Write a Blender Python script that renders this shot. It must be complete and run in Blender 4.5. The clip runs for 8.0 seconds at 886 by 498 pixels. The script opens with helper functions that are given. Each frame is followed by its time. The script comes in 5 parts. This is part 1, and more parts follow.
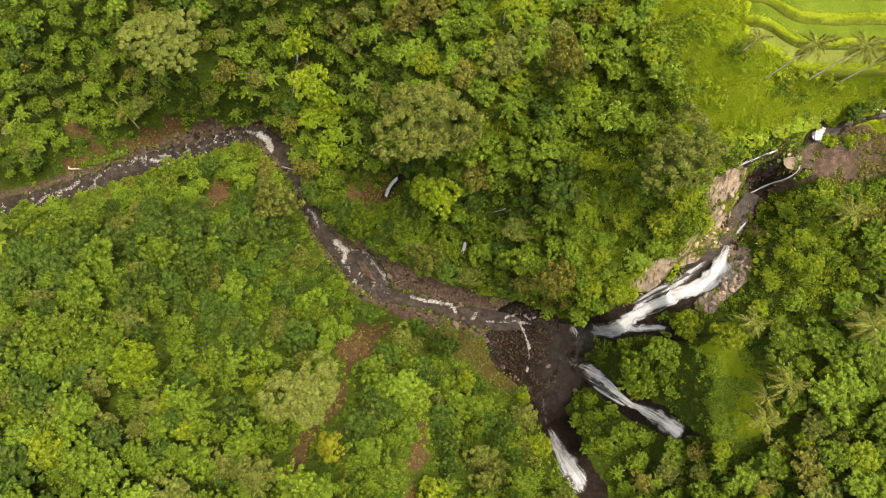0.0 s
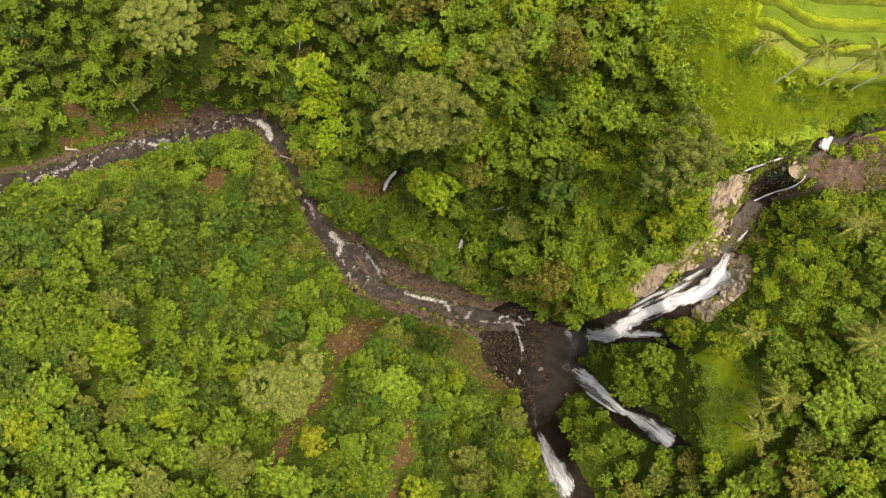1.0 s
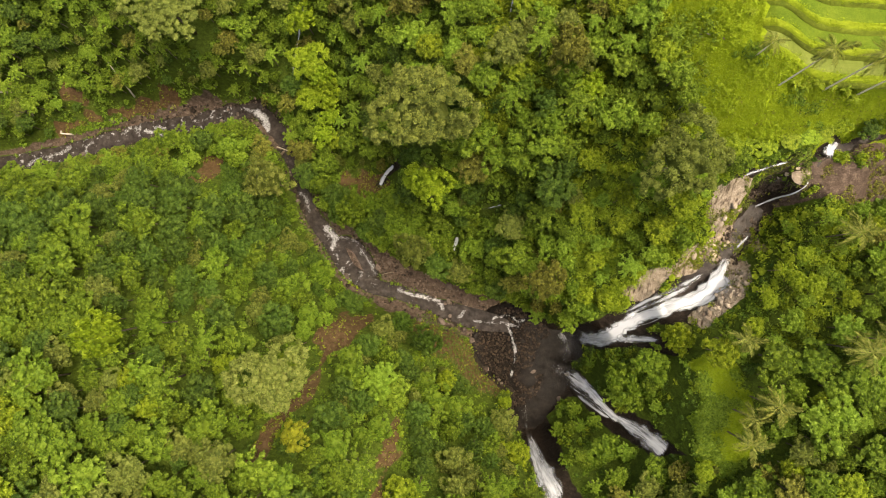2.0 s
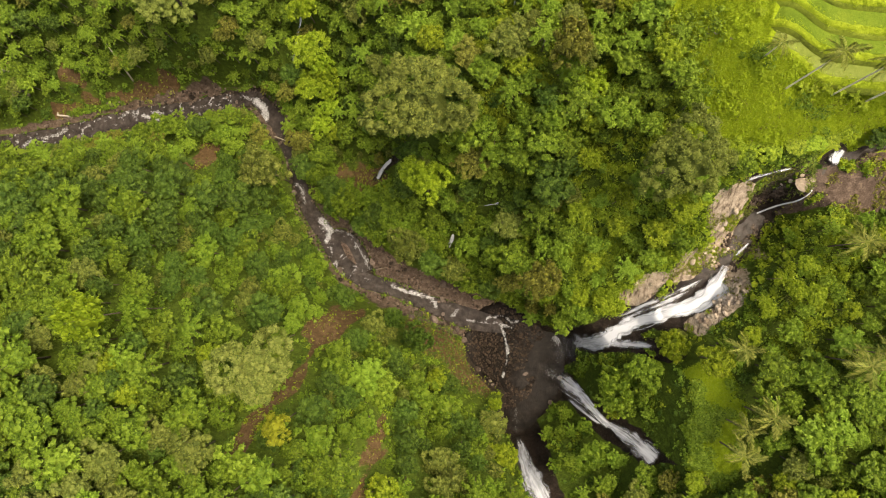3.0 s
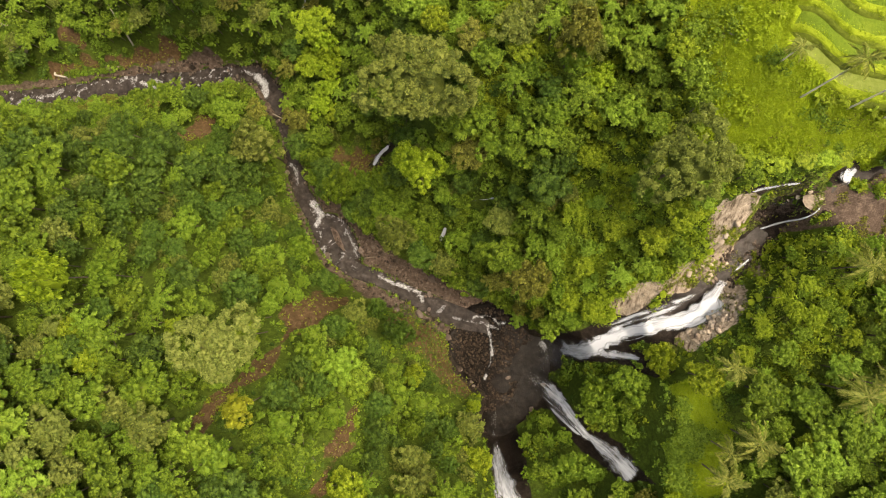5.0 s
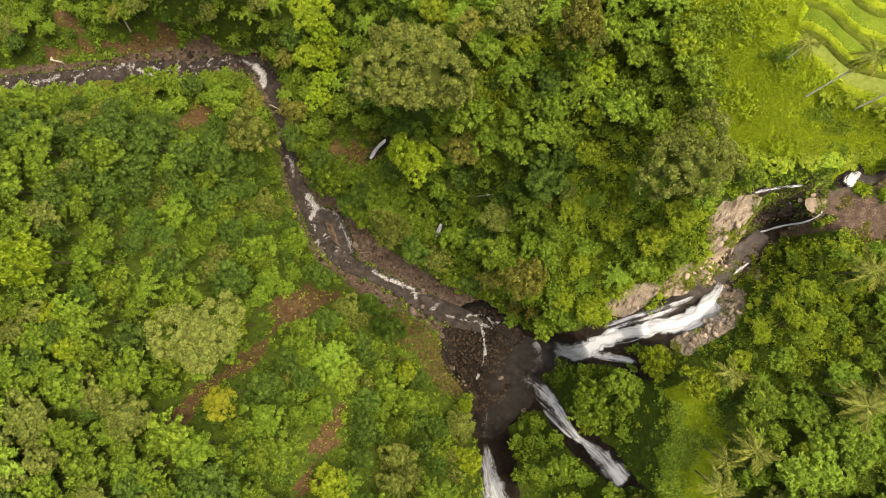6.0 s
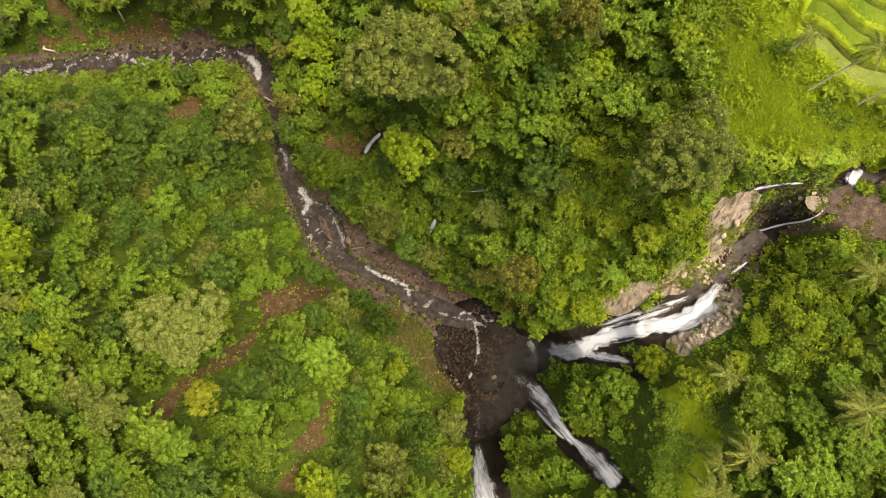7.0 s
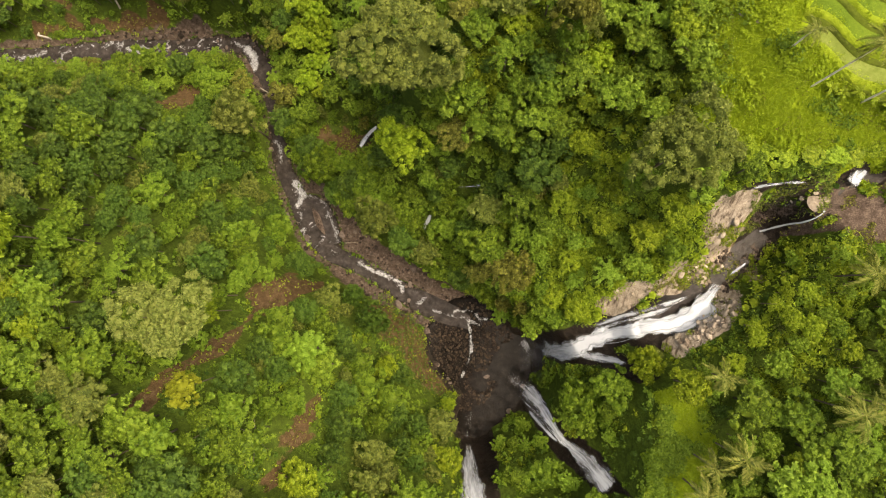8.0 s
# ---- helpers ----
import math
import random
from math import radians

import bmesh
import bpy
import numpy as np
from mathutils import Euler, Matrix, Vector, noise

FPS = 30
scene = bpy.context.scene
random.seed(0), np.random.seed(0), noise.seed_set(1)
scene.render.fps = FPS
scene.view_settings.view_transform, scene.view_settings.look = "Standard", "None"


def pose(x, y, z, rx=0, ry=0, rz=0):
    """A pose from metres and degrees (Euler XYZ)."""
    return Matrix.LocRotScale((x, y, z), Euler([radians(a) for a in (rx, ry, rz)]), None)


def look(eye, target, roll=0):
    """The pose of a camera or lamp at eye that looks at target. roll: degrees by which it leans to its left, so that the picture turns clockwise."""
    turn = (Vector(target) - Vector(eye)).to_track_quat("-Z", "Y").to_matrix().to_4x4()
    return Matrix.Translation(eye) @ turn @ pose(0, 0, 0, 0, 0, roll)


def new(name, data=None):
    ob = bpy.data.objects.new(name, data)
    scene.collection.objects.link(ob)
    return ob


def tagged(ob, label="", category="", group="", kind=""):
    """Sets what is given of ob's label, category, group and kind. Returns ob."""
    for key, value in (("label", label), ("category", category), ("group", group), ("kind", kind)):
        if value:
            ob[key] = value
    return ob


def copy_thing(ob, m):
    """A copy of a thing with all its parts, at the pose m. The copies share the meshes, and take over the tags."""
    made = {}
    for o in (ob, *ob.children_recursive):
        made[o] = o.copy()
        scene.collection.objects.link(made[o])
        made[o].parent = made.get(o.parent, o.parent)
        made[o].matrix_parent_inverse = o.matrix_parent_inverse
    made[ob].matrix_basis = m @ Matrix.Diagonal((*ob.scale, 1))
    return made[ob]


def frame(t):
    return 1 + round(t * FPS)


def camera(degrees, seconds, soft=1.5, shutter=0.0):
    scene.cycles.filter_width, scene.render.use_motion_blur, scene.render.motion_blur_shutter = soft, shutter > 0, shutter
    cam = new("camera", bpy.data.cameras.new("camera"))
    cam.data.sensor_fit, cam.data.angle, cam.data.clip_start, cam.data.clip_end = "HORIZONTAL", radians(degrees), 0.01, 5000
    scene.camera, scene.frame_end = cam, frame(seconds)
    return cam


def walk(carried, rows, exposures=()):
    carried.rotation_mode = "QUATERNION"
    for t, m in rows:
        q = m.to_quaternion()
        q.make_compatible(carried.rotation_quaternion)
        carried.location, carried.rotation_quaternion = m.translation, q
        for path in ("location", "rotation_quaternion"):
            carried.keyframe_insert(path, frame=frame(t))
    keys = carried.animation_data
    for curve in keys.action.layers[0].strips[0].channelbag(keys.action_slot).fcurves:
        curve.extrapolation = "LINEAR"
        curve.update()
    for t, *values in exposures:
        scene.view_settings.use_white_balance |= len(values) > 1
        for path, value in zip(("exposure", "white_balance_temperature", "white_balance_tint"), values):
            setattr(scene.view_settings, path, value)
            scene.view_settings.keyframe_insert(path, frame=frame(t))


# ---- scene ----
cam = camera(78.0, 8.0, soft=1.0)
PATH = [
    (0.0, -16.25, 11.86, 168.80, 3.487, 2.715, 0.000),
    (0.5, -15.49, 11.42, 167.54, 3.560, 2.715, 1.355),
    (1.0, -14.72, 10.99, 166.27, 3.638, 2.722, 2.480),
    (1.5, -13.94, 10.57, 164.98, 3.743, 2.693, 3.396),
    (3.0, -11.54, 9.34, 161.00, 4.032, 2.616, 6.540),
    (3.5, -10.71, 8.95, 159.71, 4.133, 2.625, 7.727),
    (4.0, -9.89, 8.60, 158.45, 4.210, 2.603, 8.932),
    (4.5, -9.05, 8.24, 157.13, 4.324, 2.554, 10.162),
    (6.0, -6.63, 7.18, 153.31, 4.593, 2.456, 12.790),
    (6.5, -5.84, 6.82, 152.03, 4.662, 2.380, 13.194),
    (7.0, -5.08, 6.44, 150.74, 4.733, 2.313, 13.592),
    (7.5, -4.30, 6.07, 149.43, 4.796, 2.255, 14.037),
    (8.0, -3.50, 5.71, 148.19, 4.898, 2.208, 14.756),
]
walk(cam, [(t, pose(*row)) for t, *row in PATH], [(0.0, 1.16, 7150, 10)])

# ---- light ----
world = bpy.data.worlds.new("sky")
scene.world = world
world.use_nodes = True
wt = world.node_tree
sky = wt.nodes.new("ShaderNodeTexSky")
sky.sky_type = "NISHITA"
sky.sun_disc = False
SUN_EL, SUN_AZ = 71.0, 72.0
sky.sun_elevation, sky.sun_rotation = radians(SUN_EL), radians(SUN_AZ)
sky.air_density, sky.dust_density, sky.ozone_density = 0.8, 8.0, 0.3
wt.links.new(sky.outputs[0], wt.nodes["Background"].inputs[0])
wt.nodes["Background"].inputs[1].default_value = 0.15
sun = new("sun", bpy.data.lights.new("sun", "SUN"))
sun.data.energy, sun.data.angle, sun.data.color = 1.9, radians(38), (1.0, 0.90, 0.70)
sun.matrix_world = look((math.sin(radians(SUN_AZ)) * 80, math.cos(radians(SUN_AZ)) * 80, 80 * math.tan(radians(SUN_EL))), (0, 0, 0))

# ---- materials ----


def material(name):
    m = bpy.data.materials.new(name)
    m.use_nodes = True
    t = m.node_tree
    for n in list(t.nodes):
        t.nodes.remove(n)
    return m, t


def nd(t, kind, ins=None, **props):
    n = t.nodes.new("ShaderNode" + kind)
    if "blend" in props:
        n.data_type, n.blend_type = "RGBA", props.pop("blend")
    for k, v in props.items():
        setattr(n, k, v)
    for k, v in (ins or {}).items():
        if isinstance(v, bpy.types.NodeSocket):
            t.links.new(v, n.inputs[k])
        else:
            n.inputs[k].default_value = v
    return n


def noise_tex(t, scale, detail=3.0, vec=None, rough=0.55):
    n = nd(t, "TexNoise", {"Scale": scale, "Detail": detail, "Roughness": rough})
    if vec is not None:
        t.links.new(vec, n.inputs["Vector"])
    return n.outputs["Fac"]


def ramp(t, fac, stops):
    r = nd(t, "ValToRGB", {"Fac": fac})
    e = r.color_ramp.elements
    while len(e) < len(stops):
        e.new(0.5)
    for k, (p, c) in enumerate(stops):
        e[k].position, e[k].color = p, (*c, 1)
    return r.outputs["Color"]


def mixc(t, fac, a, b, blend="MIX"):
    n = nd(t, "Mix", blend=blend)
    for k, v in ((0, fac), (6, a), (7, b)):
        if isinstance(v, bpy.types.NodeSocket):
            t.links.new(v, n.inputs[k])
        else:
            n.inputs[k].default_value = v if k == 0 else (*v, 1)
    return n.outputs[2]


def span(t, v, a, b, c=0.0, d=1.0):
    return nd(t, "MapRange", {"Value": v, "From Min": a, "From Max": b, "To Min": c, "To Max": d}).outputs[0]


def out_surface(t, shader):
    o = t.nodes.new("ShaderNodeOutputMaterial")
    t.links.new(shader, o.inputs["Surface"])


def leaf_material(name, dark, mid, light, gloss=0.12, vary=0.95):
    """Leaves: a ramp over each leaf's own chance value, shifted plant by plant, with some light passing through."""
    m, t = material(name)
    geo, info = nd(t, "NewGeometry"), nd(t, "ObjectInfo")
    isl = geo.outputs["Random Per Island"]
    big = noise_tex(t, 0.5, 2.0, geo.outputs["Position"])
    mix = nd(t, "Math", {0: span(t, isl, 0, 1, 0.375 - vary / 2, 0.375 + vary / 2), 1: 1.0}, operation="MULTIPLY").outputs[0]
    mix = nd(t, "Math", {0: big, 1: 0.45, 2: mix}, operation="MULTIPLY_ADD").outputs[0]
    fleck = noise_tex(t, 4.5, 2.0, geo.outputs["Position"], 0.6)
    mix = nd(t, "Math", {0: fleck, 1: 0.9, 2: nd(t, "Math", {0: mix, 1: -0.45}, operation="ADD").outputs[0]}, operation="MULTIPLY_ADD").outputs[0]
    per = span(t, info.outputs["Random"], 0, 1, -0.17, 0.17)
    mix = nd(t, "Math", {0: mix, 1: per}, operation="ADD").outputs[0]
    col = ramp(t, mix, [(0.15, dark), (0.52, mid), (0.9, light)])
    hue = nd(t, "HueSaturation", {"Hue": span(t, info.outputs["Random"], 0, 1, 0.492, 0.508), "Saturation": 1.0, "Value": 1.0, "Color": col})
    col = hue.outputs[0]
    bump = nd(t, "Bump", {"Strength": 0.5, "Distance": 0.2, "Height": fleck})
    p = nd(t, "BsdfPrincipled", {"Base Color": col, "Roughness": 0.55, "Specular IOR Level": gloss, "Normal": bump.outputs[0]})
    tr = nd(t, "BsdfTranslucent", {"Color": mixc(t, 1.0, col, (1.0, 1.0, 0.5), "MULTIPLY")})
    ms = nd(t, "MixShader", {0: 0.28})
    t.links.new(p.outputs[0], ms.inputs[1])
    t.links.new(tr.outputs[0], ms.inputs[2])
    out_surface(t, ms.outputs[0])
    return m


def rough_material(name, stops, scale, bump=0.3, rough=0.9, fine=6.0, spec=0.06):
    m, t = material(name)
    geo, info = nd(t, "NewGeometry"), nd(t, "ObjectInfo")
    a = noise_tex(t, scale, 5.0, geo.outputs["Position"])
    b = noise_tex(t, scale * fine, 4.0, geo.outputs["Position"])
    f = nd(t, "Math", {0: b, 1: 0.45, 2: nd(t, "Math", {0: a, 1: 0.6}, operation="MULTIPLY").outputs[0]}, operation="MULTIPLY_ADD").outputs[0]
    f = nd(t, "Math", {0: f, 1: span(t, info.outputs["Random"], 0, 1, -0.1, 0.1)}, operation="ADD").outputs[0]
    col = ramp(t, f, stops)
    bp = nd(t, "Bump", {"Strength": bump, "Distance": 0.3, "Height": b})
    p = nd(t, "BsdfPrincipled", {"Base Color": col, "Roughness": rough, "Specular IOR Level": spec, "Normal": bp.outputs[0]})
    out_surface(t, p.outputs[0])
    return m


def stone_material(name, stops, rough=0.75, spec=0.1):
    """Loose stones: each stone takes its own shade, with finer grain on it."""
    m, t = material(name)
    geo, info = nd(t, "NewGeometry"), nd(t, "ObjectInfo")
    g = noise_tex(t, 2.5, 4.0, geo.outputs["Position"])
    f = nd(t, "Math", {0: geo.outputs["Random Per Island"], 1: 0.65, 2: nd(t, "Math", {0: g, 1: 0.4}, operation="MULTIPLY").outputs[0]}, operation="MULTIPLY_ADD").outputs[0]
    bp = nd(t, "Bump", {"Strength": 0.5, "Distance": 0.1, "Height": g})
    p = nd(t, "BsdfPrincipled", {"Base Color": ramp(t, f, stops), "Roughness": rough, "Specular IOR Level": spec, "Normal": bp.outputs[0]})
    out_surface(t, p.outputs[0])
    return m


BARK = rough_material("bark", [(0.2, (0.05, 0.04, 0.028)), (0.5, (0.11, 0.09, 0.065)), (0.8, (0.2, 0.18, 0.14))], 1.5)
PALE_BARK = rough_material("pale_bark", [(0.2, (0.15, 0.13, 0.1)), (0.5, (0.28, 0.25, 0.2)), (0.8, (0.4, 0.37, 0.31))], 1.5)
WET_ROCK = rough_material("wet_rock", [(0.25, (0.007, 0.006, 0.005)), (0.5, (0.02, 0.015, 0.011)), (0.8, (0.06, 0.045, 0.034))], 0.35, 0.6, 0.5, spec=0.05)
PALE_ROCK = rough_material("pale_rock", [(0.25, (0.08, 0.065, 0.049)), (0.5, (0.215, 0.178, 0.134)), (0.8, (0.4, 0.345, 0.268))], 0.4, 0.6, 0.75)
PALM_BARK = rough_material("palm_bark", [(0.2, (0.55, 0.49, 0.35)), (0.5, (0.76, 0.69, 0.52)), (0.8, (0.85, 0.79, 0.63))], 1.5)
BROWN_ROCK = rough_material("brown_rock", [(0.25, (0.03, 0.024, 0.02)), (0.5, (0.085, 0.066, 0.054)), (0.8, (0.19, 0.155, 0.128))], 0.6, 0.6, 0.7)
RIVER_STONES = stone_material("river_stones", [(0.2, (0.015, 0.011, 0.008)), (0.5, (0.045, 0.033, 0.025)), (0.9, (0.13, 0.101, 0.078))])
DARK_STONES = stone_material("dark_wet_stones", [(0.2, (0.004, 0.003, 0.0022)), (0.5, (0.019, 0.013, 0.0088)), (0.9, (0.052, 0.037, 0.025))], 0.6, 0.06)
PALE_STONES = stone_material("pale_broken_stones", [(0.2, (0.08, 0.06, 0.045)), (0.5, (0.22, 0.175, 0.13)), (0.85, (0.42, 0.36, 0.28))])

L_MID = leaf_material("leaf_mid_green", (0.041, 0.073, 0.005), (0.082, 0.134, 0.010), (0.138, 0.202, 0.018))
L_FRESH = leaf_material("leaf_fresh_green", (0.062, 0.106, 0.007), (0.116, 0.188, 0.015), (0.178, 0.262, 0.028))
L_DEEP = leaf_material("leaf_deep_green", (0.024, 0.048, 0.006), (0.047, 0.086, 0.011), (0.086, 0.136, 0.018))
L_OLIVE = leaf_material("leaf_olive", (0.05, 0.07, 0.012), (0.097, 0.123, 0.02), (0.16, 0.187, 0.037))
L_LIME = leaf_material("leaf_lime", (0.085, 0.138, 0.006), (0.153, 0.228, 0.011), (0.225, 0.31, 0.022))
L_PALE = leaf_material("leaf_pale_green", (0.07, 0.095, 0.016), (0.128, 0.16, 0.03), (0.195, 0.225, 0.052))
L_GOLD = leaf_material("leaf_golden", (0.1, 0.11, 0.008), (0.185, 0.195, 0.014), (0.28, 0.285, 0.026))
L_BROWN = leaf_material("leaf_brownish", (0.06, 0.066, 0.011), (0.115, 0.124, 0.02), (0.185, 0.192, 0.033))
L_GRASS = leaf_material("leaf_grass", (0.076, 0.115, 0.006), (0.138, 0.192, 0.010), (0.21, 0.268, 0.018))
L_LAWN = leaf_material("leaf_lawn", (0.12, 0.172, 0.006), (0.178, 0.244, 0.009), (0.238, 0.31, 0.014), vary=0.25)
L_PALM = leaf_material("leaf_palm", (0.065, 0.09, 0.012), (0.14, 0.165, 0.026), (0.24, 0.255, 0.06), 0.15)

# ---- the lie of the land ----
# beds: x, y, water level, half width of the bed
RIVER = [(-240, 28, -27, 5.0), (-176, 42.6, -22, 4.2), (-144, 51, -21, 4.4), (-130, 55.8, -20.5, 4.8), (-112, 60.3, -18.5, 4.4), (-100, 62.7, -17, 3.6),
         (-89, 64, -15.5, 3.4), (-80, 57, -13.5, 4), (-74, 47, -12, 2.8), (-70, 38, -11, 2.8), (-64, 27.5, -10, 3.6), (-55, 20, -9, 6),
         (-47, 13.8, -8, 8), (-39, 9.2, -7.3, 7), (-31.5, 6.6, -6.5, 6.5), (-21, 4, -5, 6.4), (-10, 1.0, -3, 6.6), (0, -2, -1, 7)]
POOL = [(0, -2, 0, 6.5), (-2.5, -6.5, 0, 7.0), (2.5, -10.5, 0, 7.6), (6, -7, 0, 8.5), (11.5, -7.5, 0, 6.5), (9.5, -16, 0, 7), (7, -25, 0.3, 4.2)]
# the water in the wide bed, which leaves bars of gravel
CHANNEL = [(-240, 28, -27, 4), (-176, 41.5, -22, 3.0), (-160, 45.6, -21.5, 3.0), (-144, 51.0, -21, 3.2), (-130, 55.4, -20.5, 3.2), (-112, 58.8, -18.5, 2.8), (-100, 62.7, -17, 2.8), (-89, 64.4, -15.5, 2.6), (-80.5, 57, -13.5, 2.8), (-74, 47, -12, 2.3),
           (-70, 38, -11, 2.3), (-64, 27.5, -10, 2.4), (-57, 20, -9, 2.7), (-52, 12.6, -8, 2.2), (-44, 7.8, -7.3, 2.2), (-32, 5.9, -6.5, 1.9), (-21, 2.6, -5, 2.3), (-10, 0.2, -3, 2.9), (-2.5, -0.6, -1.5, 2.2), (1.5, -1.6, -1.0, 0.8)]
SIDE_CHANNEL = [(-56, 21.2, -9.1, 1.8), (-50, 20.6, -8.6, 1.6), (-46, 15.5, -8.0, 1.8), (-43, 10, -7.5, 1.8)]
STREAM = [(34, 10.5, 34, 3.2), (38.5, 16.5, 37, 3.2), (42.5, 21.5, 38, 3.4), (47, 27, 38.4, 3.4), (49.7, 33.6, 38.8, 3.6)]
HEADWATER = [(54, 37, 49.8, 1.3), (58, 43, 50.5, 1.4), (70, 47, 52.5, 1.2), (110, 60, 62, 2.5)]
# ground heights that the slopes run between: x, y, z
HILL_SOUTH = [(-190, 15, 10), (-120, 15, 31), (-100, 20, 24), (-87, 12, 28), (-75, 11, 15), (-78, 0, 36), (-66, -7, 32), (-80, -11, 50), (-46, -2, 19), (-46, -8, 26),
              (-46, -20, 48), (-67, -20, 51), (-90, -25, 55), (-60, -45, 62), (-130, -25, 52), (-30, -27, 42), (-24, -4, 12), (-12, -26, 14), (-20, -24, 23),
              (-6, -40, 40), (-97, 43, -9), (-95, 31, 6), (-130, 45, -15), (-152, 39, -14), (-114, 49, -12), (-130, 33, 6), (-70, 24, 2), (-60, 10, 4), (-17, -14, 4)]
SLOPE_NORTH = [(-180, 66, -14), (-132, 70, -6), (-123, 74, -1), (-115, 90, 26), (-150, 100, 22), (-77, 74, 6), (-70, 79, 10), (-50, 66, 8), (-51, 48, -2), (-44, 40, -5),
               (-35, 45, 7), (-18, 22, 3), (-7, 32, 18), (-43, 62, 20), (-26, 47, 41), (-6, 42, 38), (3, 33, 33), (10, 19, 30), (4, 12.5, 22), (8, 54, 42),
               (2, 58, 56), (-6, 68, 48), (-60, 95, 32)]
PLATEAU_EAST = [(20, 24, 36), (25, 31, 45), (25, 50, 60), (33, 46, 61), (40, 51, 64), (60, 60, 66), (30, 75, 66), (60, 32, 49), (70, 40, 50), (62, 22, 47), (53, 17, 50),
                (51, 8, 44), (44, 8, 41), (36, 1, 31), (39, -4, 42), (47, -9, 44), (25, -8, 19), (32, -14, 23), (36, -22, 31), (43, -30, 40), (22, -25, 8),
                (18, -31, 19), (11, -38, 27), (62, -22, 48), (32, 20, 40), (90, 10, 52)]


def fit_land(spots, soft=5.0):
    p = np.array(spots, float)
    d = np.sqrt(((p[:, None, :2] - p[None, :, :2]) ** 2).sum(-1) + soft**2)
    n = len(p)
    a = np.zeros((n + 1, n + 1))
    a[:n, :n], a[:n, n], a[n, :n] = -d + 1.5 * np.eye(n), 1, 1
    return p, np.linalg.solve(a, np.append(p[:, 2], 0)), soft


LAND = fit_land(HILL_SOUTH + SLOPE_NORTH + PLATEAU_EAST)


def smooth(a, b, v):
    u = np.clip((v - a) / (b - a), 0, 1)
    return u * u * (3 - 2 * u)


_rng = np.random.RandomState(7)
_lattice = _rng.rand(64, 64)


def value_noise(x, y, scale):
    u, v = np.asarray(x) / scale, np.asarray(y) / scale
    i, j = np.floor(u).astype(int), np.floor(v).astype(int)
    fu, fv = u - i, v - j
    fu, fv = fu * fu * (3 - 2 * fu), fv * fv * (3 - 2 * fv)
    g = lambda a, b: _lattice[a % 64, b % 64]
    return (g(i, j) * (1 - fu) + g(i + 1, j) * fu) * (1 - fv) + (g(i, j + 1) * (1 - fu) + g(i + 1, j + 1) * fu) * fv - 0.5


def bed(x, y, stations):
    """Metres outside a bed's edge (negative inside), and the water level beside it."""
    st = np.array(stations, float)
    best, level = np.full(np.shape(x), 1e9), np.zeros(np.shape(x))
    for a, b in zip(st[:-1], st[1:]):
        v = b[:2] - a[:2]
        u = np.clip(((x - a[0]) * v[0] + (y - a[1]) * v[1]) / (v @ v), 0, 1)
        e = np.hypot(x - a[0] - u * v[0], y - a[1] - u * v[1]) - (a[3] + u * (b[3] - a[3]))
        near = e < best
        best, level = np.where(near, e, best), np.where(near, a[2] + u * (b[2] - a[2]), level)
    return best, level


def pool_level(x):
    """The water level of the pool, which runs down over stones into the river."""
    return -0.1 - 2.9 * (1 - smooth(-10, 7, x))


def terrace_edge(x):
    """The line of the lowest rice terrace's outer edge."""
    return 52 + 5.6 / (1 + np.exp(np.clip((x - 43.2) / 1.7, -40, 40))) + 0.5 * value_noise(x, 0 * x + 3, 7)


def terraces(x, y):
    """How far a spot belongs to the rice terraces."""
    return smooth(-0.6, 0.3, y - terrace_edge(x)) * smooth(33, 36, x)


def terrain(x, y):
    x, y = np.asarray(x, float), np.asarray(y, float)
    p, w, soft = LAND
    z = np.full(x.shape, w[-1])
    for (px, py, _), k in zip(p, w[:-1]):
        z = z - k * np.sqrt((x - px) ** 2 + (y - py) ** 2 + soft**2)
    out = smooth(0, 160, np.maximum(np.abs(x + 40) - 150, np.abs(y - 15) - 95))
    z = z * (1 - out) + out * (48 + 30 * value_noise(x, y, 260) + 10 * value_noise(x, y, 90))
    z = z + 2.4 * value_noise(x, y, 11) + 1.1 * value_noise(x, y, 4.3)
    flat = 1 - smooth(-0.5, 5.0, patches(x, y, CLEAR, 0.0))
    z = z * (1 - flat) + flat * (41.8 + 0.12 * (y + 12) + 0.3 * (x - 43) + 0.5 * value_noise(x, y, 4.3))
    t = terraces(x, y) * (1 - out)
    z = z * (1 - t) + t * (62.6 + 0.18 * (y - terrace_edge(x)))
    for stations, run, rough in ((RIVER, 7.5, 0.5), (POOL, 8.0, 0.6), (STREAM, 4.5, 0.5), (HEADWATER, 5.0, 0.4)):
        e, level = bed(x, y, stations)
        e = e + 1.6 * value_noise(x, y, 5.0) + 0.8 * value_noise(x + 31, y, 2.1)
        if stations is POOL:
            level = pool_level(x)
        if stations is RIVER:
            ew = np.minimum(bed(x, y, CHANNEL)[0], bed(x, y, SIDE_CHANNEL)[0])
            level = level - 0.25 + 0.8 * smooth(-1.0, 1.5, ew)
        low = level - (1.15 if stations is POOL else 0.25) + rough * (value_noise(x, y, 2.2) + 0.7 * value_noise(x, y, 1.1)) + 0.5 * smooth(-3, 0, e)
        z = low + smooth(-0.5, run, e) * (z - low)
    return z


